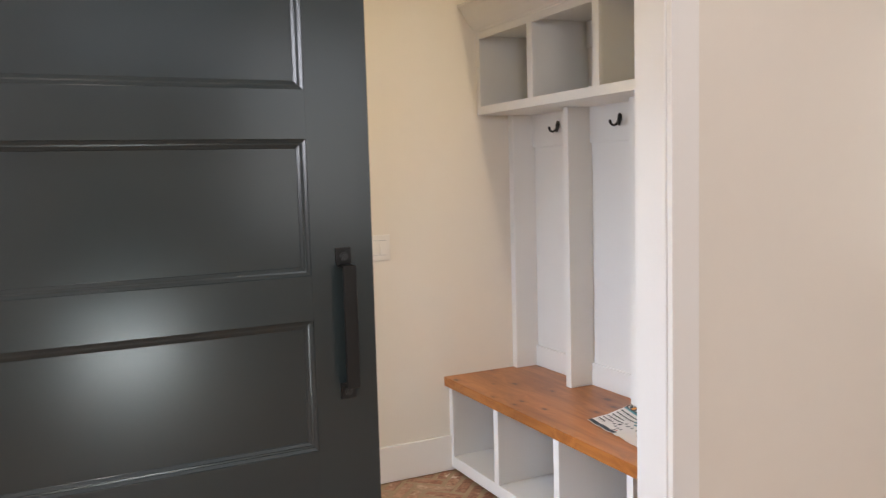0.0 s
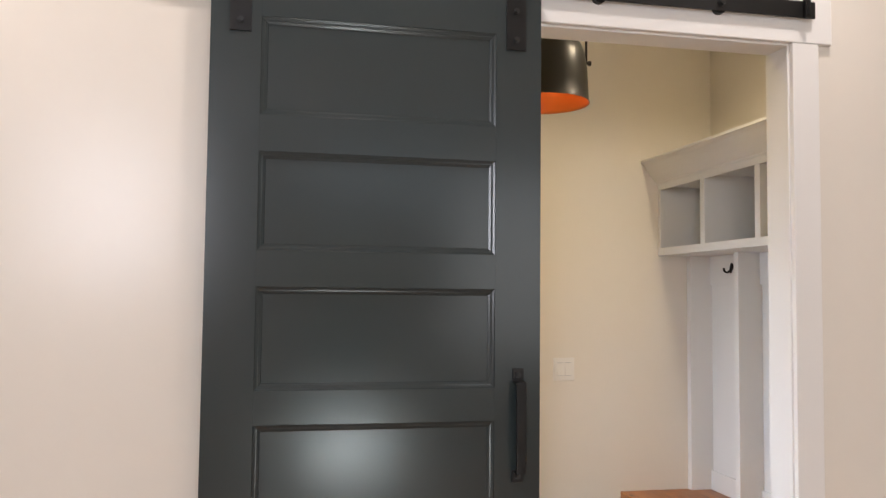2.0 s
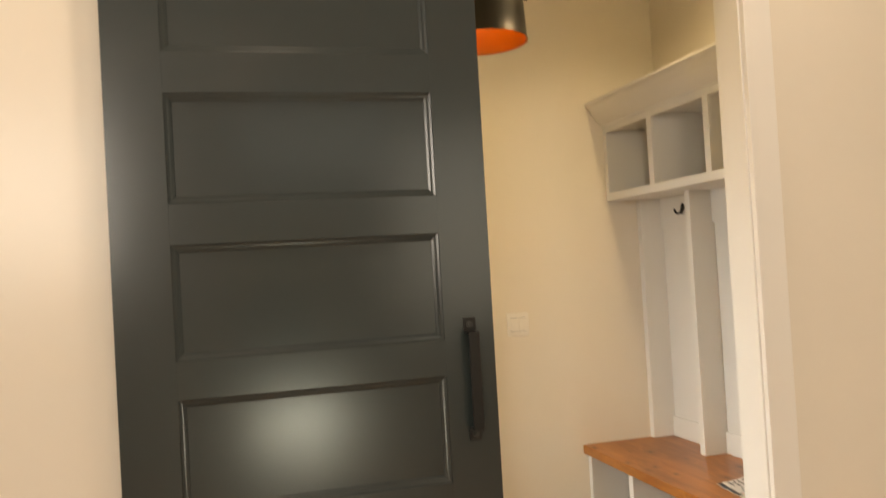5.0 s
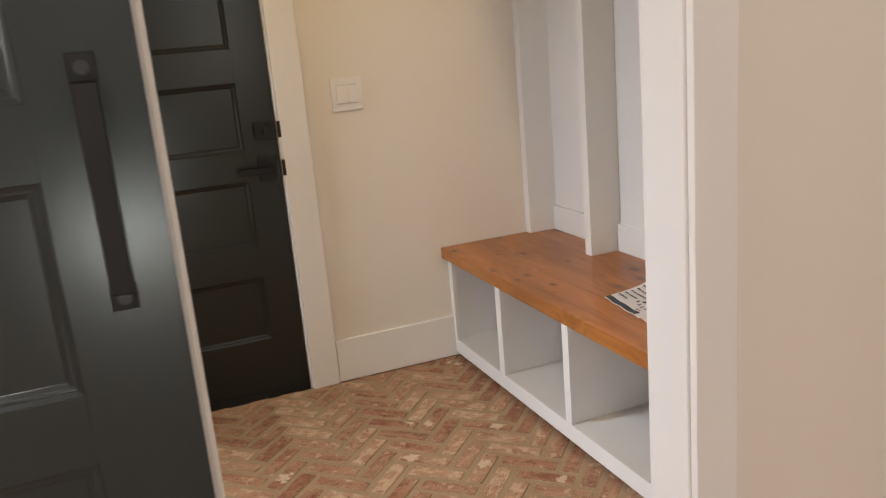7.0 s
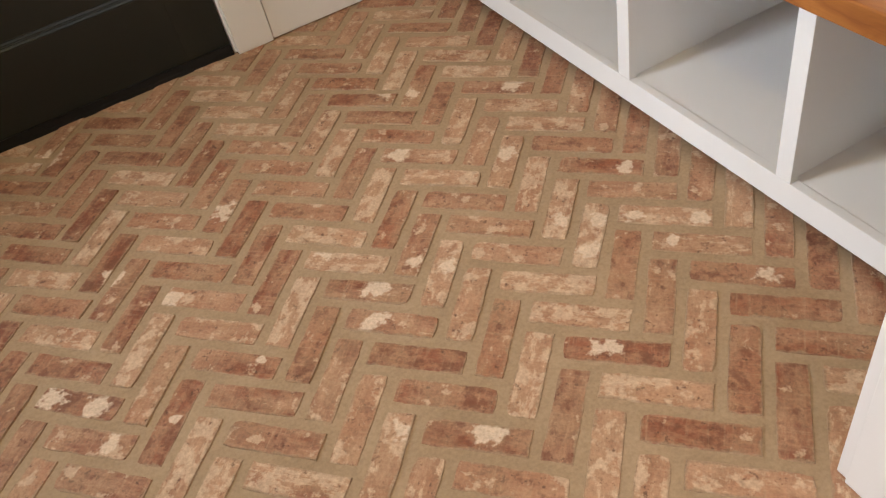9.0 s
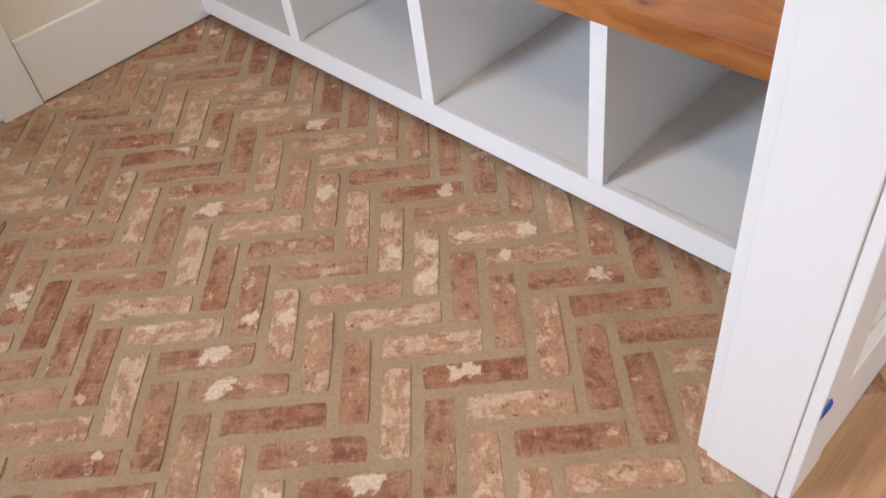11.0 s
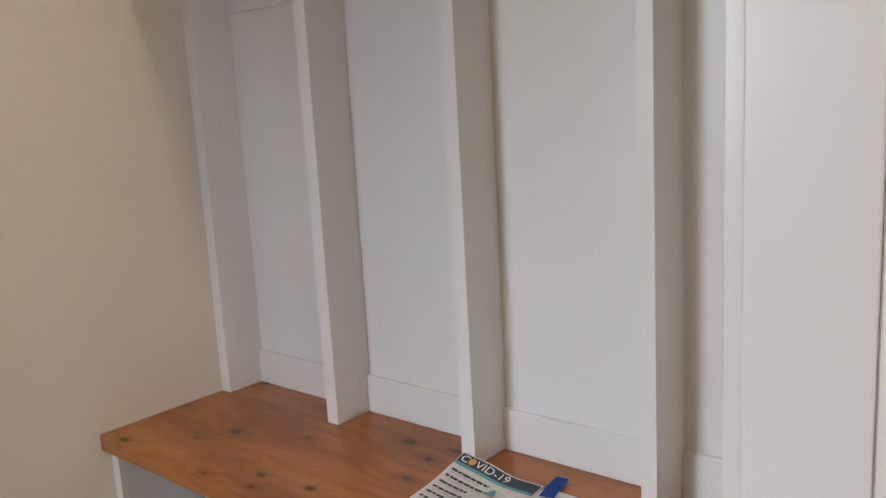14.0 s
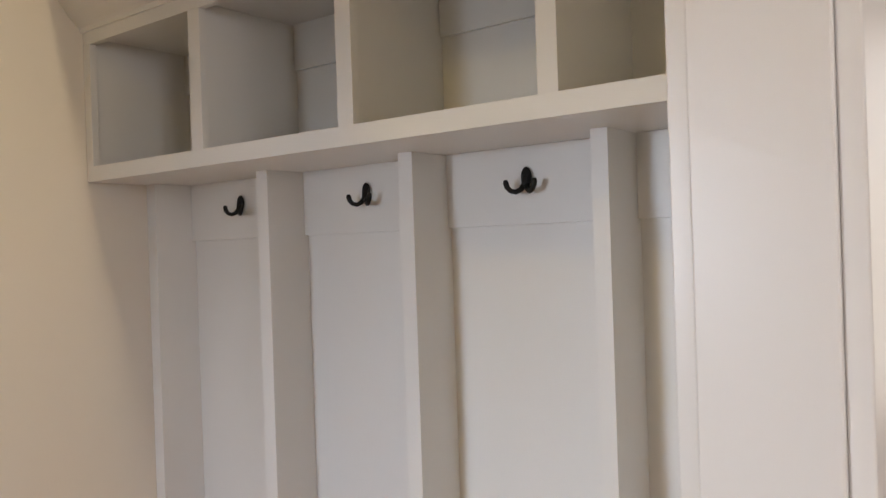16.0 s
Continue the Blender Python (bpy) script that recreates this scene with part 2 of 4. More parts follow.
def brick_clay(joined=False):
    """Reclaimed brick: each one its own red, brown or buff, with worn pale skin, lime and old white paint."""
    m = material("reclaimed_brick", (0.3, 0.15, 0.1), 0.85)
    n = Nodes(m)
    place = n.add("ShaderNodeNewGeometry").outputs["Position"]
    if joined:
        rand = n.add("ShaderNodeNewGeometry").outputs["Random Per Island"]
        v = n.coords()
        along = n.coords((1.0, 1.0, 1.0))
    else:
        rand = n.add("ShaderNodeObjectInfo").outputs["Random"]
        v = n.coords(per_object=True)
        along = n.coords((0.55, 1.6, 1.0), per_object=True)
    own = n.add("ShaderNodeTexWhiteNoise")
    own.noise_dimensions = "1D"
    spread = n.add("ShaderNodeMath")
    spread.operation = "MULTIPLY"
    spread.inputs[1].default_value = 731.0
    n.link(rand, spread.inputs[0])
    n.link(spread.outputs[0], own.inputs["W"])

    def shifted(fac, amount, by):
        a = n.add("ShaderNodeMath")
        a.operation = "MULTIPLY_ADD"
        a.inputs[1].default_value = amount
        n.link(by, a.inputs[0])
        n.link(fac, a.inputs[2])
        return a.outputs[0]

    big, mid = n.noise(along, 15, 5, 0.65), n.noise(along, 42, 5, 0.7)
    fine, pits = n.noise(v, 170, 5, 0.7), n.noise(v, 60, 4, 0.65)
    scrape = n.noise(n.coords((16.0, 1.2, 1.0), per_object=not joined), 9, 4, 0.6)
    base = n.ramp(rand, [(0.0, (0.275, 0.112, 0.068)), (0.15, (0.205, 0.075, 0.045)), (0.30, (0.33, 0.150, 0.095)), (0.45, (0.235, 0.090, 0.055)), (0.58, (0.38, 0.205, 0.140)), (0.70, (0.175, 0.072, 0.047)), (0.84, (0.31, 0.130, 0.078)), (1.0, (0.40, 0.240, 0.165))])
    c = n.mix(n.ramp(mid, [(0.44, (0, 0, 0)), (0.58, (0.75, 0.75, 0.75))]), base, (0.36, 0.205, 0.135))
    c = n.mix(n.ramp(n.noise(v, 34, 5, 0.7), [(0.50, (0, 0, 0)), (0.60, (0.7, 0.7, 0.7))]), c, (0.165, 0.066, 0.040))
    # the pale worn skin covers some bricks almost wholly, others hardly
    skin = shifted(shifted(big, 0.30, own.outputs["Value"]), 0.16, scrape)
    c = n.mix(n.ramp(skin, [(0.58, (0, 0, 0)), (0.86, (0.85, 0.85, 0.85))]), c, n.mix(mid, (0.40, 0.255, 0.180), (0.56, 0.415, 0.315)))
    c = n.mix(n.ramp(scrape, [(0.56, (0, 0, 0)), (0.70, (0.45, 0.45, 0.45))]), c, (0.47, 0.35, 0.26))
    c = n.mix(n.ramp(pits, [(0.33, (0.8, 0.8, 0.8)), (0.39, (0, 0, 0))]), c, (0.10, 0.050, 0.034))
    # sandy film left by the mortar
    c = n.mix(n.ramp(n.noise(v, 9, 4, 0.6), [(0.46, (0, 0, 0)), (0.70, (0.5, 0.5, 0.5))]), c, (0.38, 0.285, 0.20))
    # flecks of lime everywhere, and a few bricks with patches of white paint
    lime = shifted(shifted(mid, 0.20, own.outputs["Value"]), 0.10, fine)
    c = n.mix(n.ramp(lime, [(0.775, (0, 0, 0)), (0.83, (0.7, 0.7, 0.7))]), c, (0.60, 0.51, 0.42))
    patch = shifted(shifted(n.noise(v, 27, 4, 0.62), 0.17, own.outputs["Value"]), 0.10, fine)
    c = n.mix(n.ramp(patch, [(0.70, (0, 0, 0)), (0.76, (0.8, 0.8, 0.8))]), c, n.mix(pits, (0.40, 0.31, 0.24), (0.74, 0.65, 0.55)))
    c = n.mix(n.ramp(patch, [(0.44, (0.6, 0.6, 0.6)), (0.53, (0, 0, 0))]), c, (0.150, 0.060, 0.038))
    near = None
    for x, y, size in LIME:
        off = n.add("ShaderNodeVectorMath")
        off.operation = "DISTANCE"
        n.link(place, off.inputs[0])
        off.inputs[1].default_value = (x, y, 0.0)
        ratio = n.add("ShaderNodeMath")
        ratio.operation = "MULTIPLY"
        ratio.inputs[1].default_value = 1 / size
        n.link(off.outputs["Value"], ratio.inputs[0])
        if near is not None:
            low = n.add("ShaderNodeMath")
            low.operation = "MINIMUM"
            n.link(near, low.inputs[0])
            n.link(ratio.outputs[0], low.inputs[1])
            near = low.outputs[0]
        else:
            near = ratio.outputs[0]
    world = n.add("ShaderNodeTexNoise", Scale=38.0, Detail=4.0, Roughness=0.6)
    n.link(place, world.inputs["Vector"])
    blot = shifted(near, 3.4, world.outputs["Fac"])
    half = n.add("ShaderNodeMath")
    half.operation = "MULTIPLY"
    half.inputs[1].default_value = 0.25
    n.link(blot, half.inputs[0])
    c = n.mix(n.ramp(half.outputs[0], [(0.58, (0.9, 0.9, 0.9)), (0.66, (0, 0, 0))]), c, n.mix(mid, (0.56, 0.50, 0.44), (0.80, 0.76, 0.71)))
    if not joined:
        xyz = n.add("ShaderNodeSeparateXYZ")
        n.link(n.add("ShaderNodeTexCoord").outputs["Object"], xyz.inputs[0])
        reach = []
        for axis, side in (("X", 0.5 * (0.1971 - 0.0165)), ("Y", 0.5 * (0.0706 - 0.0165))):
            ab = n.add("ShaderNodeMath")
            ab.operation = "ABSOLUTE"
            n.link(xyz.outputs[axis], ab.inputs[0])
            to = n.add("ShaderNodeMath")
            to.operation = "SUBTRACT"
            to.inputs[0].default_value = side
            n.link(ab.outputs[0], to.inputs[1])
            reach.append(to.outputs[0])
        low = n.add("ShaderNodeMath")
        low.operation = "MINIMUM"
        n.link(reach[0], low.inputs[0])
        n.link(reach[1], low.inputs[1])
        lap = n.add("ShaderNodeMapRange")
        lap.inputs["From Min"].default_value, lap.inputs["From Max"].default_value = -0.0105, -0.0065
        lap.inputs["To Min"].default_value, lap.inputs["To Max"].default_value = 0.85, 0.0
        n.link(shifted(low.outputs[0], -0.024, n.noise(v, 33, 4, 0.65)), lap.inputs["Value"])
        c = n.mix(lap.outputs[0], c, (0.345, 0.275, 0.205))
    c = n.mix(1.0, c, (1.05, 0.905, 0.76), "MULTIPLY")
    n.colour(n.mix(0.55, c, n.ramp(fine, [(0.30, (0.44, 0.41, 0.38)), (0.68, (1.10, 1.09, 1.08))]), "MULTIPLY"))
    n.rough(fine, 0.48, 0.85)
    n.bump(fine, 0.5, 0.0014)
    n.bump(pits, 0.5, 0.0022)
    n.bump(mid, 0.35, 0.003)
    return m


def mortar():
    m = material("mortar", (0.4, 0.34, 0.24), 0.9)
    n = Nodes(m)
    v = n.coords()
    a, b = n.noise(v, 7, 5), n.noise(v, 150, 4)
    c = n.ramp(a, [(0.3, (0.330, 0.230, 0.140)), (0.7, (0.400, 0.285, 0.180))])
    n.colour(n.mix(0.4, c, n.ramp(b, [(0.3, (0.6, 0.6, 0.58)), (0.7, (1.1, 1.1, 1.1))]), "MULTIPLY"))
    n.bump(b, 0.5, 0.0015)
    n.bump(n.noise(v, 40, 3), 0.4, 0.002)
    return m


def oak():
    m = material("oak_plank", (0.45, 0.27, 0.14), 0.4)
    n = Nodes(m)
    v = n.coords((0.7, 9, 9), per_object=True)
    g, f = n.noise(v, 3, 6, 0.6), n.noise(n.coords((3, 70, 70), per_object=True), 3, 5)
    info = n.add("ShaderNodeObjectInfo")
    tone = n.ramp(info.outputs["Random"], [(0, (0.82, 0.80, 0.78)), (1, (1.1, 1.08, 1.05))])
    c = n.ramp(g, [(0.3, (0.36, 0.195, 0.095)), (0.7, (0.53, 0.33, 0.18))])
    c = n.mix(0.5, c, n.ramp(f, [(0.3, (0.6, 0.57, 0.53)), (0.65, (1, 1, 1))]), "MULTIPLY")
    n.colour(n.mix(1.0, c, tone, "MULTIPLY"))
    n.rough(f, 0.33, 0.5)
    n.bump(f, 0.2, 0.0006)
    return m


def lawn():
    m = material("lawn", (0.06, 0.10, 0.03), 0.9)
    n = Nodes(m)
    v = n.coords()
    n.colour(n.mix(0.5, n.ramp(n.noise(v, 0.4, 4), [(0.3, (0.05, 0.09, 0.025)), (0.7, (0.10, 0.13, 0.045))]), n.ramp(n.noise(v, 30, 4), [(0.3, (0.04, 0.07, 0.02)), (0.7, (0.10, 0.13, 0.05))])))
    return m


M_WOOD, M_BRICK, M_MORTAR, M_OAK, M_LAWN = bench_wood(), brick_clay(), mortar(), oak(), lawn()
M_BRICK_FIELD = brick_clay(joined=True)

# ---- mesh helpers ----


def add_box(bm, x0, x1, y0, y1, z0, z1, bevel=0.0, segments=2):
    lo = Vector((min(x0, x1), min(y0, y1), min(z0, z1)))
    hi = Vector((max(x0, x1), max(y0, y1), max(z0, z1)))
    m = Matrix.LocRotScale((lo + hi) / 2, None, hi - lo)
    made = bmesh.ops.create_cube(bm, size=1.0, matrix=m)
    if bevel:
        edges = {e for v in made["verts"] for e in v.link_edges}
        bmesh.ops.bevel(bm, geom=list(edges), offset=bevel, segments=segments, profile=0.5, affect="EDGES")
    return bm


def box(*a, bevel=0.0, segments=2):
    return add_box(bmesh.new(), *a, bevel=bevel, segments=segments)


def add_cylinder(bm, a, b, r, r2=None, n=20, bevel=0.0):
    a, b = Vector(a), Vector(b)
    turn = (b - a).to_track_quat("Z", "Y")
    m = Matrix.LocRotScale((a + b) / 2, turn, None)
    made = bmesh.ops.create_cone(bm, cap_ends=True, segments=n, radius1=r, radius2=r if r2 is None else r2, depth=(b - a).length, matrix=m)
    if bevel:
        rims = [e for v in made["verts"] for e in v.link_edges if len(e.link_faces) == 2 and e.calc_face_angle(0) > 0.9]
        bmesh.ops.bevel(bm, geom=list(set(rims)), offset=bevel, segments=2, profile=0.5, affect="EDGES")
    return bm


def cylinder(*a, **k):
    return add_cylinder(bmesh.new(), *a, **k)


def add_tube(bm, points, radii, n=10):
    """A round tube along points, with a radius for each and rounded ends."""
    pts = [Vector(p) for p in points]
    rings = []
    for i, p in enumerate(pts):
        d = (pts[min(i + 1, len(pts) - 1)] - pts[max(i - 1, 0)]).normalized()
        u = d.orthogonal().normalized() if i == 0 else (rings_u - d * rings_u.dot(d)).normalized()
        rings_u = u
        w = d.cross(u)
        rings.append([bm.verts.new(p + radii[i] * (math.cos(2 * math.pi * k / n) * u + math.sin(2 * math.pi * k / n) * w)) for k in range(n)])
    for a, b in zip(rings, rings[1:]):
        for k in range(n):
            bm.faces.new((a[k], a[(k + 1) % n], b[(k + 1) % n], b[k]))
    bm.faces.new(rings[0][::-1])
    bm.faces.new(rings[-1])
    return bm


def add_lathe(bm, centre, profile, n=48):
    """Turned shape about a vertical axis; profile: (radius, height) pairs."""
    rings = []
    for r, z in profile:
        rings.append([bm.verts.new(Vector(centre) + Vector((r * math.cos(2 * math.pi * k / n), r * math.sin(2 * math.pi * k / n), z))) for k in range(n)])
    for a, b in zip(rings, rings[1:]):
        for k in range(n):
            bm.faces.new((a[k], a[(k + 1) % n], b[(k + 1) % n], b[k]))
    return bm


def mesh_object(name, bm, mat, smooth=False):
    bmesh.ops.recalc_face_normals(bm, faces=bm.faces)
    me = bpy.data.meshes.new(name)
    bm.to_mesh(me)
    bm.free()
    me.materials.append(mat)
    if smooth:
        for p in me.polygons:
            p.use_smooth = True
    return new(name, me)


def part(name, bm, mat, parent, label="", smooth=False):
    ob = mesh_object(name, bm, mat, smooth)
    ob.parent = parent
    if label:
        ob["label"] = label
    return ob


def thing(name, label, category, group="", at=(0, 0, 0)):
    ob = new(name)
    ob.empty_display_size = 0.1
    ob.location = at
    bpy.context.view_layer.update()
    return tagged(ob, label, category, group)


def setting(name, bm, mat, label, category):
    return tagged(mesh_object(name, bm, mat), label, category, kind="structure")


# ---- plan ----
CEIL = 3.05
HALL_Y, MUD_Y = 1.874, 1.981        # the two faces of the wall with the sliding door
FAR_Y = 3.832                        # far wall of the mudroom
RIGHT_X = 2.439                      # wall behind the lockers
MUD_L = -1.20                        # left wall of the mudroom
OPEN_L, OPEN_R, OPEN_T = 0.767, 1.583, 2.332   # doorway
HALL_L, HALL_R, HALL_S = -3.2, 4.2, -3.5


def wall_with_openings(axis, face, back, lo, hi, openings, top=CEIL, bottom=0.0):
    """A wall along x or y between faces, with rectangular openings (lo, hi, z0, z1) that go through it."""
    bm = bmesh.new()

    def put(a, b, z0, z1):
        if b - a > 1e-4 and z1 - z0 > 1e-4:
            if axis == "x":
                add_box(bm, a, b, face, back, z0, z1)
            else:
                add_box(bm, face, back, a, b, z0, z1)

    at = lo
    for a, b, z0, z1 in sorted(openings):
        put(at, a, bottom, top)
        put(a, b, bottom, z0)
        put(a, b, z1, top)
        at = b
    put(at, hi, bottom, top)
    return bm


J = 0.018  # jamb board
ENTRY_L, ENTRY_R, ENTRY_T = 0.360, 1.274, 2.430
setting("wall_north", wall_with_openings("x", HALL_Y, MUD_Y, HALL_L, HALL_R, [(OPEN_L - J, OPEN_R + J, 0, OPEN_T + J)]), M_WALL, "cream painted wall with a cased doorway", "wall")
setting("wall_mudroom_far", wall_with_openings("x", FAR_Y, FAR_Y + 0.14, MUD_L, RIGHT_X, [(ENTRY_L - 0.022, ENTRY_R + 0.022, 0, ENTRY_T + 0.022)]), M_WALL, "cream painted mudroom wall beside the entry door", "wall")
setting("wall_mudroom_right", wall_with_openings("y", RIGHT_X, RIGHT_X + 0.14, MUD_Y, FAR_Y + 0.14, []), M_WALL, "cream painted wall behind the lockers", "wall")
setting("wall_mudroom_left", wall_with_openings("y", MUD_L - 0.14, MUD_L, MUD_Y, FAR_Y + 0.14, [(3.01, 3.71, 1.25, 2.45)]), M_WALL, "cream painted mudroom wall with a window", "wall")
south = wall_with_openings("x", HALL_S - 0.14, HALL_S, HALL_L, HALL_R, [(-2.07, -0.97, 1.56, 2.3), (0.30, 1.10, 0.0, 2.1), (1.65, 3.05, 0.95, 2.3)], top=2.3)
for lo, hi in ((HALL_L, -2.07), (-0.97, 0.20), (3.05, HALL_R)):
    add_box(south, lo, hi, HALL_S, HALL_S - 0.14, 2.3, CEIL)
add_box(south, -2.07, -0.97, HALL_S, HALL_S - 0.14, 2.94, CEIL)
add_box(south, 0.20, 1.65, HALL_S, HALL_S - 0.14, 2.95, CEIL)
add_box(south, 1.65, 3.05, HALL_S, HALL_S - 0.14, 2.75, CEIL)
setting("wall_south", south, M_WALL, "cream painted hall wall with windows and a glazed door", "wall")
setting("wall_west", wall_with_openings("y", HALL_L - 0.14, HALL_L, HALL_S - 0.14, MUD_Y, []), M_WALL, "cream painted hall wall", "wall")
setting("wall_east", wall_with_openings("y", HALL_R, HALL_R + 0.14, HALL_S - 0.14, MUD_Y, [(0.48, 1.62, 0.93, 2.27)]), M_WALL, "cream painted hall wall with a window", "wall")
setting("ceiling", box(HALL_L - 0.14, HALL_R + 0.14, HALL_S - 0.14, FAR_Y + 0.14, CEIL, CEIL + 0.15), M_CEIL, "plain white painted ceiling", "ceiling")
setting("ground", box(-400, 400, -400, 400, -0.5, -0.16), M_LAWN, "green lawn around the house", "ground")

# Window frames and panes.


def window_in(name, axis, at, lo, hi, z0, z1, bars):
    """axis: the wall's direction; at: the middle of its thickness."""
    win = thing(name, "white framed window with clear glass panes", "window")
    win["kind"] = "structure"

    def bx(a, b, c, d, depth, bevel=0.003):
        return box(a, b, at - depth, at + depth, c, d, bevel=bevel) if axis == "x" else box(at - depth, at + depth, a, b, c, d, bevel=bevel)

    for a, b, c, d in ((lo, lo + 0.05, z0, z1), (hi - 0.05, hi, z0, z1), (lo + 0.05, hi - 0.05, z0, z0 + 0.05), (lo + 0.05, hi - 0.05, z1 - 0.05, z1)):
        part("window_frame", bx(a, b, c, d, 0.03), M_TRIM, win)
    edges = [lo + 0.05] + bars + [hi - 0.05]
    for b in bars:
        part("mullion", bx(b - 0.012, b + 0.012, z0 + 0.05, z1 - 0.05, 0.02), M_TRIM, win)
    for a, b in zip(edges, edges[1:]):
        pane = part("pane", bx(a + 0.012, b - 0.012, z0 + 0.05, z1 - 0.05, 0.003, 0.0), M_GLASS, win)
        pane.visible_shadow = False
    return win


window_in("window_1", "x", HALL_S - 0.09, -2.07, -0.97, 1.56, 2.94, [-1.52])
window_in("window_2", "x", HALL_S - 0.09, 0.30, 1.10, 0.0, 2.1, [])
# Unseen window added round the fill lamp that lightens the barn door.
window_in("added_window_5", "x", HALL_S - 0.09, 0.20, 1.65, 2.3, 2.95, [0.925])
window_in("window_6", "x", HALL_S - 0.09, 1.65, 3.05, 0.95, 2.75, [2.35])
window_in("window_3", "y", HALL_R + 0.09, 0.48, 1.62, 0.93, 2.27, [1.05])
window_in("window_4", "y", MUD_L - 0.09, 3.01, 3.71, 1.25, 2.45, [])

# Doorway lining, casings, header board and baseboards.


def board(name, *a, label="white painted trim board", category="trim", bevel=0.002, mat=None):
    return setting(name, box(*a, bevel=bevel), mat or M_TRIM, label, category)


CAS_F, CAS_B = HALL_Y - 0.019, MUD_Y + 0.019
R = 0.006  # reveal
board("trim_jamb_right", OPEN_R, OPEN_R + J - 0.001, HALL_Y + 0.0, MUD_Y, 0, OPEN_T, label="white painted door jamb of the doorway", category="door jamb")
board("trim_jamb_left", OPEN_L - J + 0.001, OPEN_L, HALL_Y + 0.0, MUD_Y, 0, OPEN_T, label="white painted door jamb of the doorway", category="door jamb")
board("trim_jamb_head", OPEN_L - J + 0.001, OPEN_R + J - 0.001, HALL_Y, MUD_Y, OPEN_T, OPEN_T + J - 0.001, label="white painted head jamb of the doorway", category="door jamb")
board("trim_casing_right", OPEN_R + R, OPEN_R + R + 0.092, CAS_F, HALL_Y, 0, OPEN_T + 0.006, label="white painted flat casing beside the doorway", category="door casing")
board("trim_casing_left", OPEN_L - R - 0.092, OPEN_L - R, CAS_F, HALL_Y, 0, OPEN_T + 0.006, label="white painted flat casing beside the doorway", category="door casing")
board("trim_header", -0.295, 1.727, CAS_F - 0.003, HALL_Y, OPEN_T + 0.006, 2.482, label="long white painted header board carrying the rail", category="header board", bevel=0.003)
board("trim_casing_right_inner", OPEN_R + R, OPEN_R + R + 0.09, MUD_Y, CAS_B, 0, OPEN_T + 0.1, label="white painted flat casing on the mudroom side", category="door casing")
board("trim_casing_left_inner", OPEN_L - R - 0.09, OPEN_L - R, MUD_Y, CAS_B, 0, OPEN_T + 0.1, label="white painted flat casing on the mudroom side", category="door casing")
board("trim_casing_head_inner", OPEN_L - R, OPEN_R + R, MUD_Y, CAS_B, OPEN_T + R, OPEN_T + 0.1, label="white painted flat casing on the mudroom side", category="door casing")


def baseboard(name, *a):
    return board(name, *a, label="tall flat white painted baseboard", category="baseboard", bevel=0.0025)


BB = 0.179
baseboard("baseboard_far", ENTRY_R + 0.12, 1.925, FAR_Y - 0.016, FAR_Y, 0.003, BB)
baseboard("baseboard_far_left", MUD_L, ENTRY_L - 0.12, FAR_Y - 0.016, FAR_Y, 0.003, BB)
baseboard("baseboard_mud_left", MUD_L, MUD_L + 0.016, MUD_Y, FAR_Y - 0.016, 0.003, BB)
baseboard("baseboard_mud_near", MUD_L + 0.016, OPEN_L - R - 0.09, MUD_Y, MUD_Y + 0.016, 0.003, BB)
baseboard("baseboard_mud_near_right", OPEN_R + R + 0.09, 1.925, MUD_Y, MUD_Y + 0.016, 0.003, BB)
baseboard("baseboard_hall_right", OPEN_R + R + 0.092, HALL_R, HALL_Y - 0.016, HALL_Y, 0.003, BB)
baseboard("baseboard_hall_left", HALL_L, OPEN_L - R - 0.092, HALL_Y - 0.016, HALL_Y, 0.003, BB)
baseboard("baseboard_west", HALL_L, HALL_L + 0.016, HALL_S, HALL_Y - 0.016, 0.003, BB)
baseboard("baseboard_east", HALL_R - 0.016, HALL_R, HALL_S, HALL_Y - 0.016, 0.003, BB)
baseboard("baseboard_south", HALL_L + 0.016, 0.30, HALL_S, HALL_S + 0.016, 0.003, BB)
baseboard("baseboard_south_right", 1.10, HALL_R - 0.016, HALL_S, HALL_S + 0.016, 0.003, BB)

# Entry door lining and casing.
board("trim_entry_jamb_right", ENTRY_R + 0.003, ENTRY_R + 0.021, FAR_Y, FAR_Y + 0.14, 0, ENTRY_T, label="white painted entry door jamb", category="door jamb")
board("trim_entry_jamb_left", ENTRY_L - 0.021, ENTRY_L - 0.003, FAR_Y, FAR_Y + 0.14, 0, ENTRY_T, label="white painted entry door jamb", category="door jamb")
board("trim_entry_jamb_head", ENTRY_L - 0.021, ENTRY_R + 0.021, FAR_Y, FAR_Y + 0.14, ENTRY_T + 0.003, ENTRY_T + 0.021, label="white painted entry head jamb", category="door jamb")
board("trim_entry_casing_right", ENTRY_R + 0.010, ENTRY_R + 0.118, FAR_Y - 0.019, FAR_Y, 0, ENTRY_T + 0.01, label="white painted flat casing beside the entry door", category="door casing")
board("trim_entry_casing_left", ENTRY_L - 0.118, ENTRY_L - 0.010, FAR_Y - 0.019, FAR_Y, 0, ENTRY_T + 0.01, label="white painted flat casing beside the entry door", category="door casing")
board("trim_entry_casing_head", ENTRY_L - 0.118, ENTRY_R + 0.118, FAR_Y - 0.022, FAR_Y, ENTRY_T + 0.01, ENTRY_T + 0.15, label="white painted head casing over the entry door", category="door casing")
board("trim_threshold", ENTRY_L, ENTRY_R, FAR_Y + 0.0, FAR_Y + 0.14, -0.01, 0.012, label="dark metal threshold under the entry door", category="threshold", mat=M_METAL)

# ---- doors ----


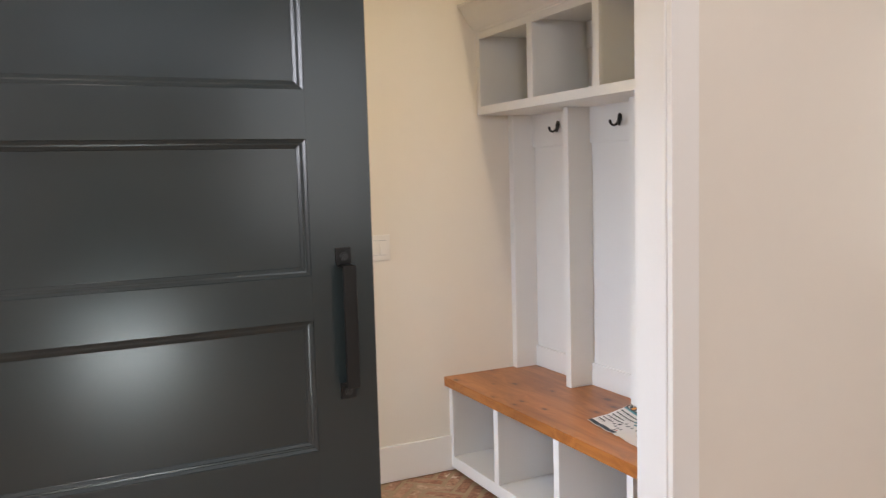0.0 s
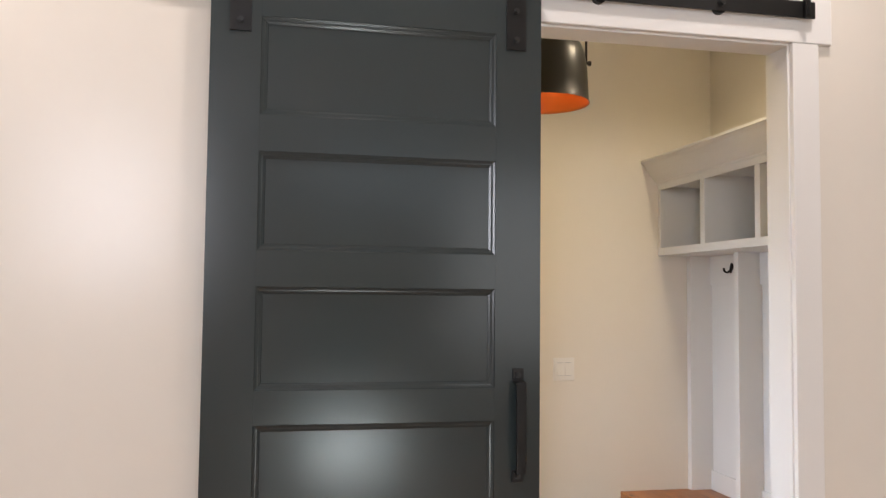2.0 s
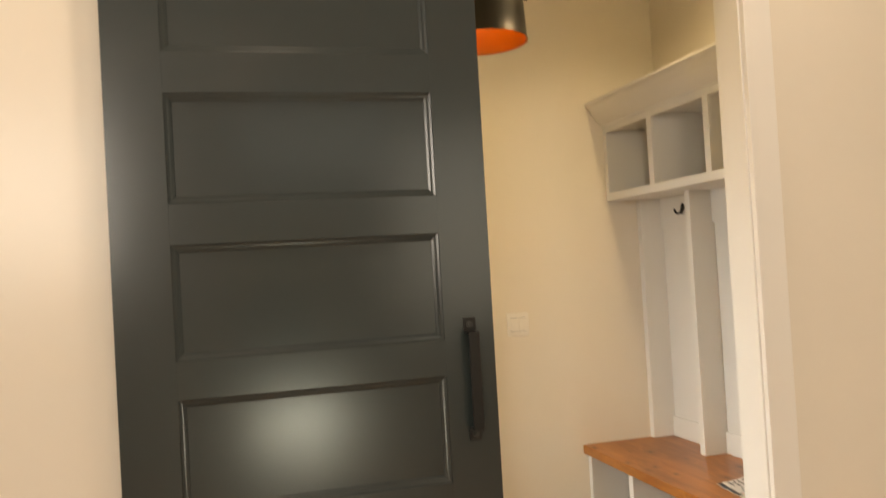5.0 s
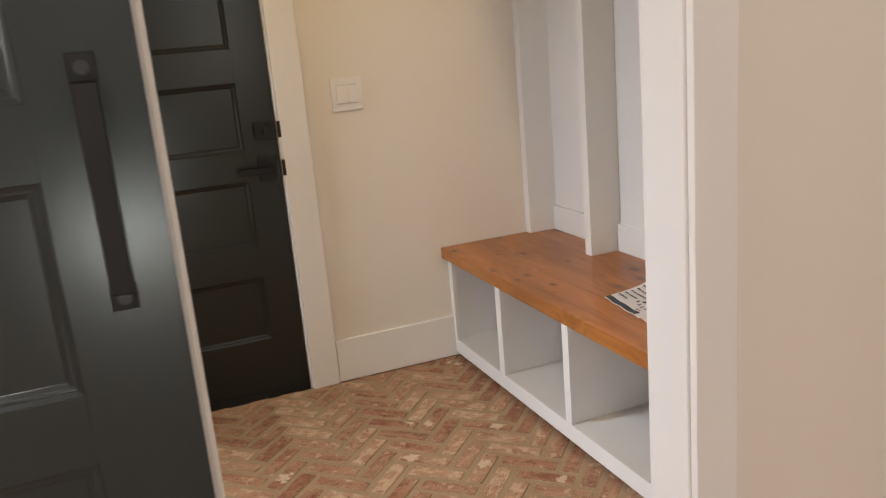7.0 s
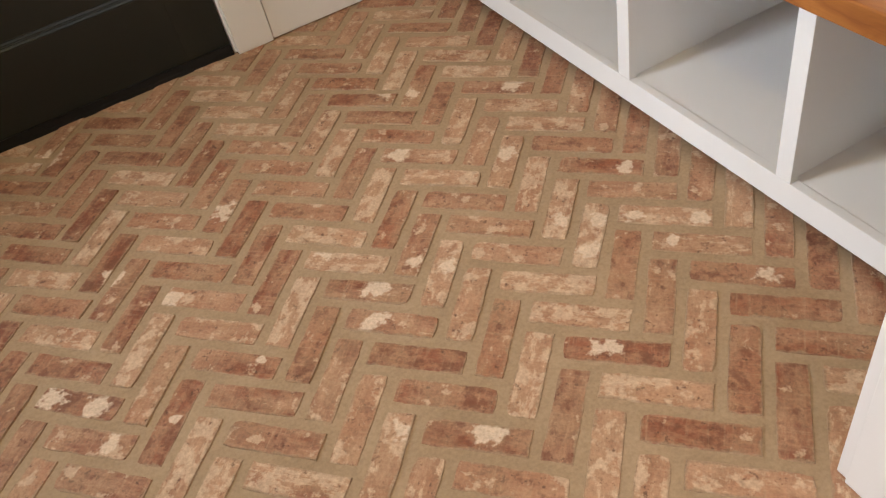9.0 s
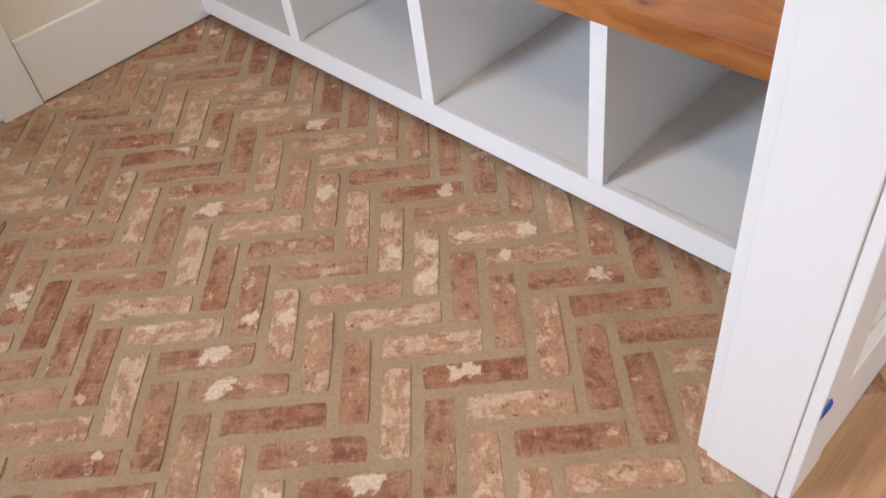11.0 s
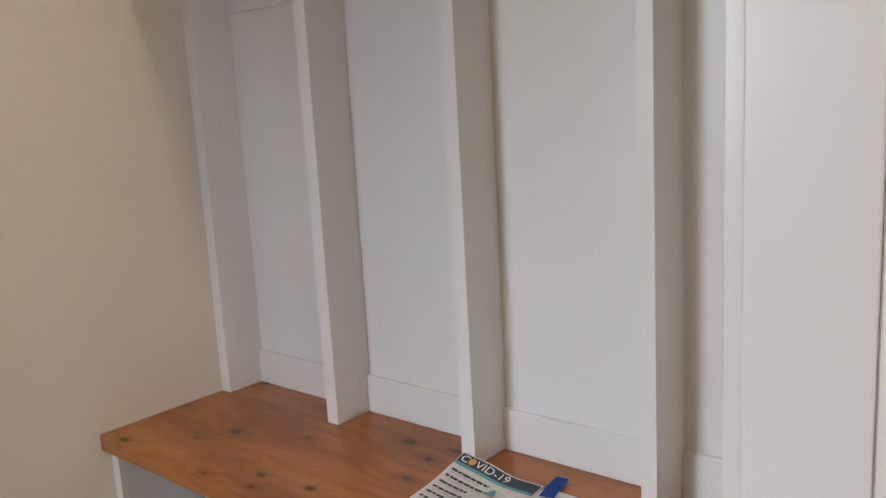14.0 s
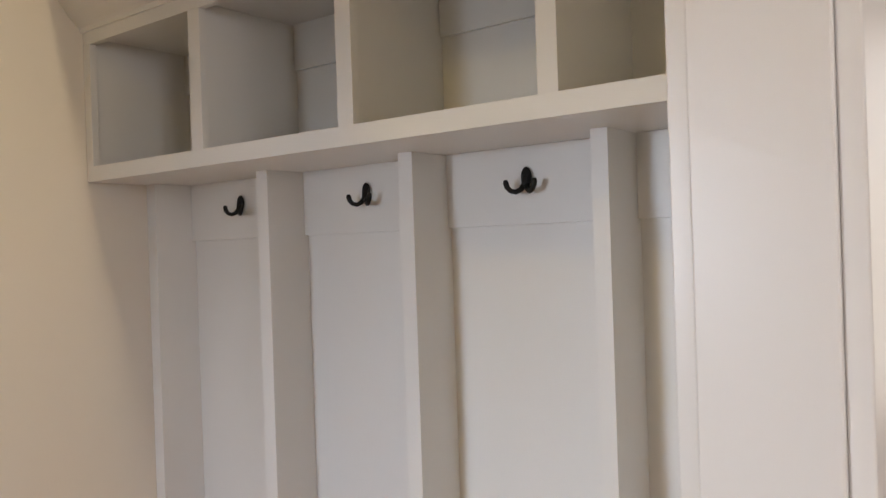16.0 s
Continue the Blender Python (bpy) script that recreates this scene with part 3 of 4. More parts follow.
def panel_field(w, h, front, depth=0.0125):
    """One recessed door panel with a stepped moulding, facing -y; its corner at the origin."""
    bm = bmesh.new()
    steps = [(0.0, 0.0), (0.001, 0.0022), (0.0070, 0.0043), (0.0075, 0.0062), (0.0110, 0.0066), (0.0115, 0.0088), (0.0175, 0.0109), (0.0185, depth), (0.05, depth)]
    loops = []
    for inset, d in steps:
        loops.append([bm.verts.new((x, front + d, z)) for x, z in ((inset, inset), (w - inset, inset), (w - inset, h - inset), (inset, h - inset))])
    for a, b in zip(loops, loops[1:]):
        for k in range(4):
            bm.faces.new((a[k], a[(k + 1) % 4], b[(k + 1) % 4], b[k]))
    bm.faces.new(loops[-1])
    back = [bm.verts.new((x, front + 0.03, z)) for x, z in ((0, 0), (w, 0), (w, h), (0, h))]
    for k in range(4):
        bm.faces.new((loops[0][k], loops[0][(k + 1) % 4], back[(k + 1) % 4], back[k]))
    bm.faces.new(back)
    return bm


def panelled_door(root, x0, x1, front, thick, bottom, top, panels, stile, mat):
    """Stiles, rails and recessed panels; panels: (z0, z1) from the top down."""
    for a, b in ((x0, x0 + stile), (x1 - stile, x1)):
        part("stile", box(a, b, front, front + thick, bottom, top, bevel=0.0003, segments=1), mat, root)
    edges = [top] + [z for z0, z1 in panels for z in (z1, z0)] + [bottom]
    for hi, lo in zip(edges[0::2], edges[1::2]):
        part("rail", box(x0 + stile, x1 - stile, front, front + thick, lo, hi), mat, root)
    for z0, z1 in panels:
        p = part("panel", panel_field(x1 - x0 - 2 * stile, z1 - z0, 0), mat, root)
        p.location = (x0 + stile, front, z0)


D0, D1, DF, DT, DTOP = -0.164, 0.751, 1.813, 0.034, 2.395
barn = thing("barn_door", "charcoal painted sliding barn door with six recessed panels, slid open", "door")
BARN_PANELS = [(2.012, 2.279), (1.650, 1.914), (1.281, 1.554), (0.921, 1.191), (0.560, 0.827), (0.198, 0.463)]
panelled_door(barn, D0, D1, DF, DT, 0.016, DTOP, BARN_PANELS, 0.132, M_DOOR)

# Pull handle: two fixing plates with a flat grip that stands off the door.
pull = part("handle", box(0.672, 0.700, DF - 0.040, DF - 0.034, 1.051, 1.300, bevel=0.0015), M_METAL, barn, "black metal flat bar pull handle")
for z0, z1, sign in ((1.304, 1.330, 1), (1.026, 1.051, -1)):
    part("fixing_plate", box(0.670, 0.702, DF - 0.005, DF + 0.0005, z0 - 0.004, z1 + 0.004, bevel=0.001), M_METAL, pull)
    zc = (z0 + z1) / 2
    part("bolt_head", add_cylinder(cylinder((0.686, DF - 0.005, zc), (0.686, DF - 0.009, zc), 0.0085, n=24), (0.686, DF - 0.009, zc), (0.686, DF - 0.013, zc), 0.0055, n=6), M_STEEL, pull, "dark steel bolt head")
for z in (1.051, 1.295):
    part("standoff", box(0.672, 0.700, DF - 0.036, DF - 0.004, z, z + 0.005, bevel=0.001), M_METAL, pull)

RAIL_F, RAIL_Z0, RAIL_Z1 = 1.828, 2.409, 2.462


def hanger(x):
    """Bent strap over a wheel that runs on the rail."""
    bm = bmesh.new()
    w, t, f = 0.056, 0.006, DF - 0.006
    zt, r = 2.511, 0.019
    line = [(f, 2.234), (f, zt)] + [(f + r - r * math.cos(a), zt + r * math.sin(a)) for a in [math.pi * k / 10 for k in range(1, 11)]] + [(f + 2 * r, 2.44)]
    rows = []
    for i, (y, z) in enumerate(line):
        y0, z0 = line[max(i - 1, 0)]
        y1, z1 = line[min(i + 1, len(line) - 1)]
        d = Vector((y1 - y0, z1 - z0)).normalized()
        ny, nz = d.y, -d.x
        rows.append([bm.verts.new((x - w / 2, y, z)), bm.verts.new((x + w / 2, y, z)), bm.verts.new((x + w / 2, y + ny * t, z + nz * t)), bm.verts.new((x - w / 2, y + ny * t, z + nz * t))])
    for a, b in zip(rows, rows[1:]):
        for k in range(4):
            bm.faces.new((a[k], a[(k + 1) % 4], b[(k + 1) % 4], b[k]))
    bm.faces.new(rows[0])
    bm.faces.new(rows[-1][::-1])
    strap = part("strap_hanger", bm, M_METAL, barn, "black metal strap hanger bent over its wheel")
    wheel = cylinder((x, RAIL_F - 0.008, 2.4925), (x, RAIL_F + 0.014, 2.4925), 0.033, n=36, bevel=0.002)
    part("wheel", wheel, M_METAL, strap, "black grooved roller wheel")
    for z, rr in ((2.4925, 0.009), (2.345, 0.0075), (2.262, 0.0075)):
        b = cylinder((x, f - 0.001, z), (x, f - 0.003, z), rr * 1.25, n=20)
        part("bolt", add_cylinder(b, (x, f - 0.003, z), (x, f - 0.009, z), rr, n=6), M_STEEL, strap, "dark hexagon bolt")


hanger(-0.0865)
hanger(0.6755)

rail = thing("door_rail", "long flat black metal rail bolted to the header board", "door rail")
part("bar", box(-0.168, 1.652, RAIL_F, RAIL_F + 0.006, RAIL_Z0, RAIL_Z1, bevel=0.0012), M_METAL, rail)
for x in (-0.146, 0.135, 0.540, 0.940, 1.330):
    z = (RAIL_Z0 + RAIL_Z1) / 2
    part("spacer", cylinder((x, RAIL_F + 0.006, z - 0.012 if x > 0 else z), (x, CAS_F - 0.003, z - 0.012 if x > 0 else z), 0.021, n=24), M_METAL, rail)
    b = cylinder((x, RAIL_F, z), (x, RAIL_F - 0.003, z), 0.013, n=24)
    part("bolt", add_cylinder(b, (x, RAIL_F - 0.003, z), (x, RAIL_F - 0.011, z), 0.0095, n=6), M_STEEL, rail, "dark hexagon bolt")
for x, s in ((1.618, 1), (-0.121, 1)):
    bm = box(x - 0.010, x + 0.010, RAIL_F - 0.014, RAIL_F, RAIL_Z0 - 0.004, RAIL_Z1 + 0.008, bevel=0.002)
    if x > 0:
        add_box(bm, x - 0.008, x + 0.004, RAIL_F - 0.020, RAIL_F - 0.014, RAIL_Z0 + 0.004, RAIL_Z1 + 0.010, bevel=0.002)
    part("end_stop", bm, M_METAL, rail, "black metal end stop")

# Entry door.
entry = thing("entry_door", "closed black entry door with recessed panels and a lever", "door")
EF = FAR_Y + 0.004
ENTRY_PANELS = [(2.075, 2.31), (1.712, 1.958), (1.344, 1.594), (0.977, 1.224), (0.615, 0.865), (0.242, 0.493)]
panelled_door(entry, ENTRY_L, ENTRY_R, EF, 0.044, 0.014, ENTRY_T - 0.003, ENTRY_PANELS, 0.124, M_ENTRY)
part("sweep", box(ENTRY_L, ENTRY_R, EF - 0.004, EF + 0.02, 0.0125, 0.03), M_METAL, entry, "black rubber door sweep")
lever = part("lever_handle", box(1.192, 1.256, EF - 0.010, EF, 0.856, 0.950, bevel=0.002), M_METAL, entry, "black metal lever on a square plate")
part("spindle", cylinder((1.228, EF - 0.010, 0.901), (1.228, EF - 0.048, 0.901), 0.011, n=20), M_METAL, lever)
part("lever", box(1.112, 1.240, EF - 0.058, EF - 0.046, 0.890, 0.912, bevel=0.003), M_METAL, lever)
bolt = part("deadbolt", box(1.192, 1.256, EF - 0.012, EF, 1.010, 1.078, bevel=0.002), M_METAL, entry, "black square deadbolt")
part("thumb_turn", box(1.2225, 1.2315, EF - 0.032, EF - 0.012, 1.029, 1.059, bevel=0.002), M_METAL, bolt)
for z in (0.901, 1.044):
    part("strike_plate", box(ENTRY_R + 0.001, ENTRY_R + 0.014, FAR_Y - 0.021, FAR_Y - 0.0195, z - 0.03, z + 0.03, bevel=0.0005), M_METAL, entry, "black metal strike plate")

# ---- lockers ----
BX, BZ = 2.417, 0.480      # panelled back and bench height
LOW_F = 1.912              # front of the low cubbies
LOW = [(3.797, FAR_Y - 0.001), (3.348, 3.388), (2.868, 2.906), (2.415, 2.450), (MUD_Y + 0.001, 2.010)]
low = thing("bench_cubbies", "white painted low cubby unit under the wooden bench, empty", "cubby unit")
part("base_rail", box(LOW_F, LOW_F + 0.02, MUD_Y + 0.001, FAR_Y - 0.001, 0.019, 0.078, bevel=0.0015), M_CABINET, low)
part("bottom_shelf", box(LOW_F + 0.02, BX, MUD_Y + 0.001, FAR_Y - 0.001, 0.058, 0.076), M_CABINET, low)
part("back_panel", box(BX - 0.006, BX + 0.020, MUD_Y + 0.001, FAR_Y - 0.001, 0.0761, BZ - 0.046), M_CABINET, low)
part("toe_kick", box(LOW_F + 0.05, LOW_F + 0.066, MUD_Y + 0.001, FAR_Y - 0.001, 0.0, 0.058), M_CABINET, low)
for a, b in LOW:
    part("stile", box(LOW_F, LOW_F + 0.02, a, b, 0.0785, BZ - 0.046, bevel=0.001), M_CABINET, low)
    c = (a + b) / 2
    part("divider", box(LOW_F + 0.02, BX - 0.0062, max(c - 0.009, MUD_Y + 0.001), min(c + 0.009, FAR_Y - 0.001), 0.0761, BZ - 0.046), M_CABINET, low)

bench = thing("bench", "stained knotty wooden bench seat on the white cubbies", "bench")
BEN = [(1.885, 2.045), (2.04505, 2.235), (2.23505, BX + 0.02)]
for i, (a, b) in enumerate(BEN):
    bm = box(a, b, MUD_Y + 0.002, FAR_Y - 0.002, BZ - 0.0455, BZ)
    if i == 0:
        bmesh.ops.bevel(bm, geom=[e for e in bm.edges if all(v.co.x < a + 1e-4 for v in e.verts)], offset=0.0035, segments=3, profile=0.5, affect="EDGES")
    part("board", bm, M_WOOD, bench)

UP_F = 2.286
UP = [(3.790, FAR_Y - 0.001), (3.311, 3.352), (2.847, 2.886), (2.395, 2.429), (MUD_Y + 0.001, 2.010)]
SH_B = 1.766
locker = thing("locker_back", "white painted board and batten locker back with dividers", "locker")
part("back_panel", box(BX, BX + 0.020, MUD_Y + 0.001, FAR_Y - 0.001, BZ + 0.001, SH_B + 0.0008), M_CABINET, locker)
for a, b in UP:
    part("divider", box(UP_F, BX - 0.0001, a, b, BZ + 0.0008, SH_B + 0.0008, bevel=0.0008), M_CABINET, locker)
for (a, _), (_, b) in zip(UP, UP[1:]):
    part("base_board", box(BX - 0.014, BX - 0.0002, b + 0.0005, a - 0.0005, BZ + 0.0008, BZ + 0.106, bevel=0.002), M_CABINET, locker)
    part("top_rail", box(BX - 0.013, BX - 0.0002, b + 0.0005, a - 0.0005, 1.604, SH_B + 0.0008, bevel=0.001), M_CABINET, locker)

SH_F, SH_T = 2.111, 2.235
shelf = thing("cubby_shelf", "white painted upper cubby shelf with a flared crown, empty", "cubby shelf")
SHD = [(3.799, FAR_Y - 0.001), (3.323, 3.366), (2.846, 2.888), (2.392, 2.431), (MUD_Y + 0.001, 2.010)]
part("bottom_board", box(SH_F + 0.02, RIGHT_X - 0.002, MUD_Y + 0.001, FAR_Y - 0.001, SH_B + 0.001, 1.786), M_CABINET, shelf)
part("bottom_rail", box(SH_F, SH_F + 0.02, MUD_Y + 0.001, FAR_Y - 0.001, SH_B + 0.001, 1.807, bevel=0.0008), M_CABINET, shelf)
part("top_rail", box(SH_F, SH_F + 0.02, MUD_Y + 0.001, FAR_Y - 0.001, 2.132, SH_T, bevel=0.0015), M_CABINET, shelf)
part("top_board", box(SH_F + 0.02, RIGHT_X - 0.002, MUD_Y + 0.001, FAR_Y - 0.001, 2.150, 2.168), M_CABINET, shelf)
part("back_panel", box(BX + 0.002, RIGHT_X - 0.002, MUD_Y + 0.001, FAR_Y - 0.001, 1.7861, 2.1499), M_CABINET, shelf)
for a, b in SHD:
    part("stile", box(SH_F, SH_F + 0.02, a, b, 1.8062, 2.1318, bevel=0.001), M_CABINET, shelf)
    c = (a + b) / 2
    part("divider", box(SH_F + 0.02, BX + 0.0018, max(c - 0.009, MUD_Y + 0.001), min(c + 0.009, FAR_Y - 0.001), 1.7861, 2.1499), M_CABINET, shelf)
for (a, _), (_, b) in zip(SHD, SHD[1:]):
    part("batten", box(BX - 0.010, BX + 0.0018, b - 0.008, a + 0.008, 2.031, 2.1498, bevel=0.001), M_CABINET, shelf)


def crown():
    """Sprung crown moulding along y, with a cove between two beads, closed by a top board."""
    prof = [(2.112, 2.165), (2.104, 2.165), (2.102, 2.176), (2.094, 2.182), (2.073, 2.204), (2.050, 2.236), (2.034, 2.266), (2.021, 2.279), (2.013, 2.282), (2.013, 2.295), (2.437, 2.295), (2.437, 2.2355), (2.112, 2.2355)]
    bm = bmesh.new()
    ends = [[bm.verts.new((x, y, z)) for x, z in prof] for y in (MUD_Y + 0.001, FAR_Y - 0.001)]
    n = len(prof)
    for k in range(n):
        bm.faces.new((ends[0][k], ends[0][(k + 1) % n], ends[1][(k + 1) % n], ends[1][k]))
    bm.faces.new(ends[0][::-1])
    bm.faces.new(ends[1])
    return bm


part("crown", crown(), M_CABINET, shelf, "white flared crown moulding")

# Coat hooks: an oval plate with two upturned prongs.
HX = BX - 0.013


def coat_hook():
    hook = thing("coat_hook", "small black metal double coat hook on the top rail", "coat hook", "hooks in the lockers", (HX, 0, 1.7))
    bm = bmesh.new()
    bmesh.ops.create_uvsphere(bm, u_segments=18, v_segments=12, radius=1.0, matrix=Matrix.LocRotScale((-0.006, 0, 0.012), None, (0.0075, 0.0125, 0.021)))
    add_tube(bm, [(-0.006, 0, 0.014), (-0.010, 0, -0.002), (-0.012, 0, -0.010)], [0.010, 0.0085, 0.0075], 12)
    part("plate", bm, M_METAL, hook, smooth=True)
    for s in (1, -1):
        pts = [Vector((-0.010, s * 0.002, -0.003)), Vector((-0.016, s * 0.008, -0.014)), Vector((-0.022, s * 0.017, -0.019)), Vector((-0.028, s * 0.026, -0.016)), Vector((-0.031, s * 0.032, -0.008)), Vector((-0.032, s * 0.034, 0.001)), Vector((-0.032, s * 0.0345, 0.006))]
        part("prong", add_tube(bmesh.new(), pts, [0.0065, 0.006, 0.0055, 0.0055, 0.0058, 0.0062, 0.004], 10), M_METAL, hook, smooth=True)
    return hook


hook = coat_hook()
hook.location = (HX, 3.556, 1.690)
for y in (3.085, 2.635, 2.198):
    copy_thing(hook, Matrix.Translation((HX, y, 1.690)))

# ---- the printed sheets on the bench ----


def sheet(name, label, corners, curl, z, fold=None):
    """A thin sheet through four corners (a, b, c, d going round), a little bowed; fold: two points of the line over which a corner is turned back."""
    a, b, c, d = [Vector((*p, 0)) for p in corners]
    bm = bmesh.new()
    n = 14 if not fold else 28
    grid = []
    for i in range(n + 1):
        row = []
        for j in range(n + 1):
            u, v = i / n, j / n
            p = (a * (1 - u) + b * u) * (1 - v) + (d * (1 - u) + c * u) * v
            p.z = z + curl(u, v)
            if fold:
                f0, f1 = Vector((*fold[0], 0)), Vector((*fold[1], 0))
                side = Vector((-(f1 - f0).y, (f1 - f0).x, 0)).normalized()
                past = (p - f0).dot(side)
                if past > 0:
                    p -= side * 1.9 * past
                    p.z += 0.0015 + 0.12 * past
            row.append(bm.verts.new(p))
        grid.append(row)
    for i in range(n):
        for j in range(n):
            bm.faces.new((grid[i][j], grid[i + 1][j], grid[i + 1][j + 1], grid[i][j + 1]))
    bmesh.ops.solidify(bm, geom=bm.faces[:], thickness=0.0004)
    ob = tagged(mesh_object(name, bm, M_PAPER), label, "paper")

    def place(u, v, up=0.0010):
        p = (a * (1 - u) + b * u) * (1 - v) + (d * (1 - u) + c * u) * v
        return Vector((p.x, p.y, z + curl(u, v) + up))

    return ob, place


def print_on(sheet_ob, place, name, mat, u0, u1, v0, v1, label="", up=0.0010, n=6):
    bm = bmesh.new()
    rows = [[bm.verts.new(place(u0 + (u1 - u0) * i / n, v0 + (v1 - v0) * j / n, up)) for j in range(n + 1)] for i in range(n + 1)]
    for i in range(n):
        for j in range(n):
            bm.faces.new((rows[i][j], rows[i + 1][j], rows[i + 1][j + 1], rows[i][j + 1]))
    return part(name, bm, mat, sheet_ob, label)


def letters(sheet_ob, place, text, u, v, height, across, mat, up=0.0018):
    """Built-in font, laid on the sheet: the text runs along +u, its height along -v."""
    cu = bpy.data.curves.new("text", "FONT")
    cu.body, cu.size, cu.extrude, cu.align_y = text, 1.0, 0.0, "BOTTOM_BASELINE"
    tmp = new("lettering", cu)
    bpy.context.view_layer.update()
    me = bpy.data.meshes.new_from_object(tmp.evaluated_get(bpy.context.evaluated_depsgraph_get()))
    bpy.data.objects.remove(tmp)
    xs = [w.co.x for w in me.vertices]
    span, x0 = max(xs) - min(xs), min(xs)
    top = max(w.co.y for w in me.vertices)
    for w in me.vertices:
        w.co = place(u + across * (w.co.x - x0) / span, v - height * w.co.y / top, up)
    me.materials.append(mat)
    ob = new("lettering", me)
    ob.parent = sheet_ob
    return ob


TOP = BZ + 0.0006
# The notice: its head lies towards the wall, its lines run towards the doorway.
notice, on = sheet("notice_sheet", "printed health notice with dark header lying on the bench", [(2.283, 2.874), (2.280, 2.656), (2.022, 2.645), (2.048, 2.866)],
                   lambda u, v: 0.0015 + 0.005 * (1 - v) ** 4 * math.sin(5 * u) ** 2 + 0.004 * math.sin(3.1 * v) * (1 - u) ** 2 + 0.0035 * max(0.0, v - 0.55) * (1 + math.sin(17 * u)) + 0.0012 * (1 + math.sin(9 * v + 4 * u)) + 0.030 * max(0.0, 1 - u - v) ** 2, TOP)
print_on(notice, on, "header_band", M_INK, 0.01, 0.99, 0.02, 0.155, "dark blue header band", n=14)
print_on(notice, on, "wave_band", M_TEAL, 0.01, 0.99, 0.155, 0.195, "teal band", n=14)
letters(notice, on, "C", 0.04, 0.135, 0.095, 0.085, M_PAPERINK)
letters(notice, on, "VID-19", 0.225, 0.135, 0.095, 0.42, M_PAPERINK)
ring = bmesh.new()
vs = [ring.verts.new(on(0.175 + 0.042 * math.cos(2 * math.pi * k / 20), 0.088 + 0.046 * math.sin(2 * math.pi * k / 20), 0.0018)) for k in range(20)]
ring.faces.new(vs)
part("round_mark", ring, M_ORINK, notice, "orange round mark in the header")
for k, (v, w) in enumerate(((0.26, 0.48), (0.36, 0.62), (0.46, 0.36), (0.56, 0.50), (0.66, 0.32), (0.76, 0.24))):
    u, word = 0.05, 0
    while u < 0.05 + w:
        length = (0.075, 0.045, 0.10, 0.06)[(word + k) % 4]
        print_on(notice, on, "heading_bar", M_INK, u, min(u + length, 0.05 + w), v, v + 0.030, "dark bar of small print", n=2)
        u += length + 0.012
        word += 1
    print_on(notice, on, "print_line", M_GREY, 0.07, 0.10 + w * 0.7, v + 0.052, v + 0.058)
for u, v, s, m in ((0.62, 0.34, 0.10, M_TEAL), (0.76, 0.44, 0.12, M_TEAL), (0.60, 0.55, 0.06, M_GREY), (0.72, 0.60, 0.08, M_GREY), (0.84, 0.60, 0.06, M_GREY), (0.56, 0.66, 0.07, M_INK), (0.48, 0.72, 0.05, M_INK), (0.58, 0.76, 0.06, M_GREY), (0.68, 0.78, 0.06, M_GREY), (0.78, 0.78, 0.06, M_GREY), (0.70, 0.86, 0.04, M_INK), (0.76, 0.86, 0.04, M_RED)):
    bm = bmesh.new()
    bm.faces.new([bm.verts.new(on(u + s * 0.6 * math.cos(a) * (0.75 + 0.25 * math.sin(3 * a)), v + s * 0.55 * math.sin(a), 0.0014)) for a in [2 * math.pi * k / 18 for k in range(18)]])
    part("small_drawing", bm, m, notice)
print_on(notice, on, "footer_band", M_INK, 0.01, 0.86, 0.90, 0.985, "dark blue footer band", n=14)

chart, on = sheet("chart_sheet", "printed chart with green table lying on the bench", [(2.284, 2.655), (2.272, 2.456), (1.990, 2.440), (2.024, 2.662)],
                  lambda u, v: 0.0024 + 0.003 * math.sin(3.14 * u) + 0.003 * v ** 2 * (1 + math.sin(7 * u + 1.5)), TOP, [(2.068, 2.457), (2.004, 2.499)])
print_on(chart, on, "title_band", M_SLATE, 0.14, 0.80, 0.150, 0.200, "dark grey title band")
for k in range(4):
    print_on(chart, on, "table_cell", M_GREEN, 0.32, 0.80, 0.212 + 0.115 * k, 0.315 + 0.115 * k, "pale green table row")
    print_on(chart, on, "print_line", M_GREY, 0.46, 0.70, 0.258 + 0.115 * k, 0.266 + 0.115 * k, up=0.0014)
    bm = bmesh.new()
    bm.faces.new([bm.verts.new(on(0.20 + 0.06 * math.cos(a) * (0.8 + 0.2 * math.sin(4 * a + k)), 0.26 + 0.115 * k + 0.036 * math.sin(a), 0.0012)) for a in [2 * math.pi * i / 16 for i in range(16)]])
    part("small_drawing", bm, M_INK if k == 1 else M_GREY, chart)
print_on(chart, on, "footer_band", M_SLATE, 0.28, 0.80, 0.672, 0.765, "dark blue footer band")
print_on(chart, on, "corner_mark", M_INK, 0.02, 0.07, 0.60, 0.64)

tape = bmesh.new()
tp = [((2.240, 2.643), (2.247, 2.610)), ((2.275, 2.650), (2.280, 2.617)), ((2.332, 2.654), (2.334, 2.624))]
rows = [[tape.verts.new((a[0], a[1], TOP + h)), tape.verts.new((b[0], b[1], TOP + h))] for (a, b), h in zip(tp, (0.0052, 0.0066, 0.0095))]
for a, b in zip(rows, rows[1:]):
    tape.faces.new((a[0], a[1], b[1], b[0]))
bmesh.ops.solidify(tape, geom=tape.faces[:], thickness=0.0004)
tagged(mesh_object("tape_strip", tape, M_TAPE), "torn strip of blue masking tape stuck to the sheets", "tape")
bm = bmesh.new()
arc = [(0.0, 0.0), (0.010, 0.004), (0.017, 0.014), (0.018, 0.026), (0.012, 0.040)]
out = [bm.verts.new((OPEN_R + R + 0.001 + y * 0.9, CAS_F - 0.0012 - 0.004 * math.sin(z * 70), 0.208 + z)) for y, z in arc]
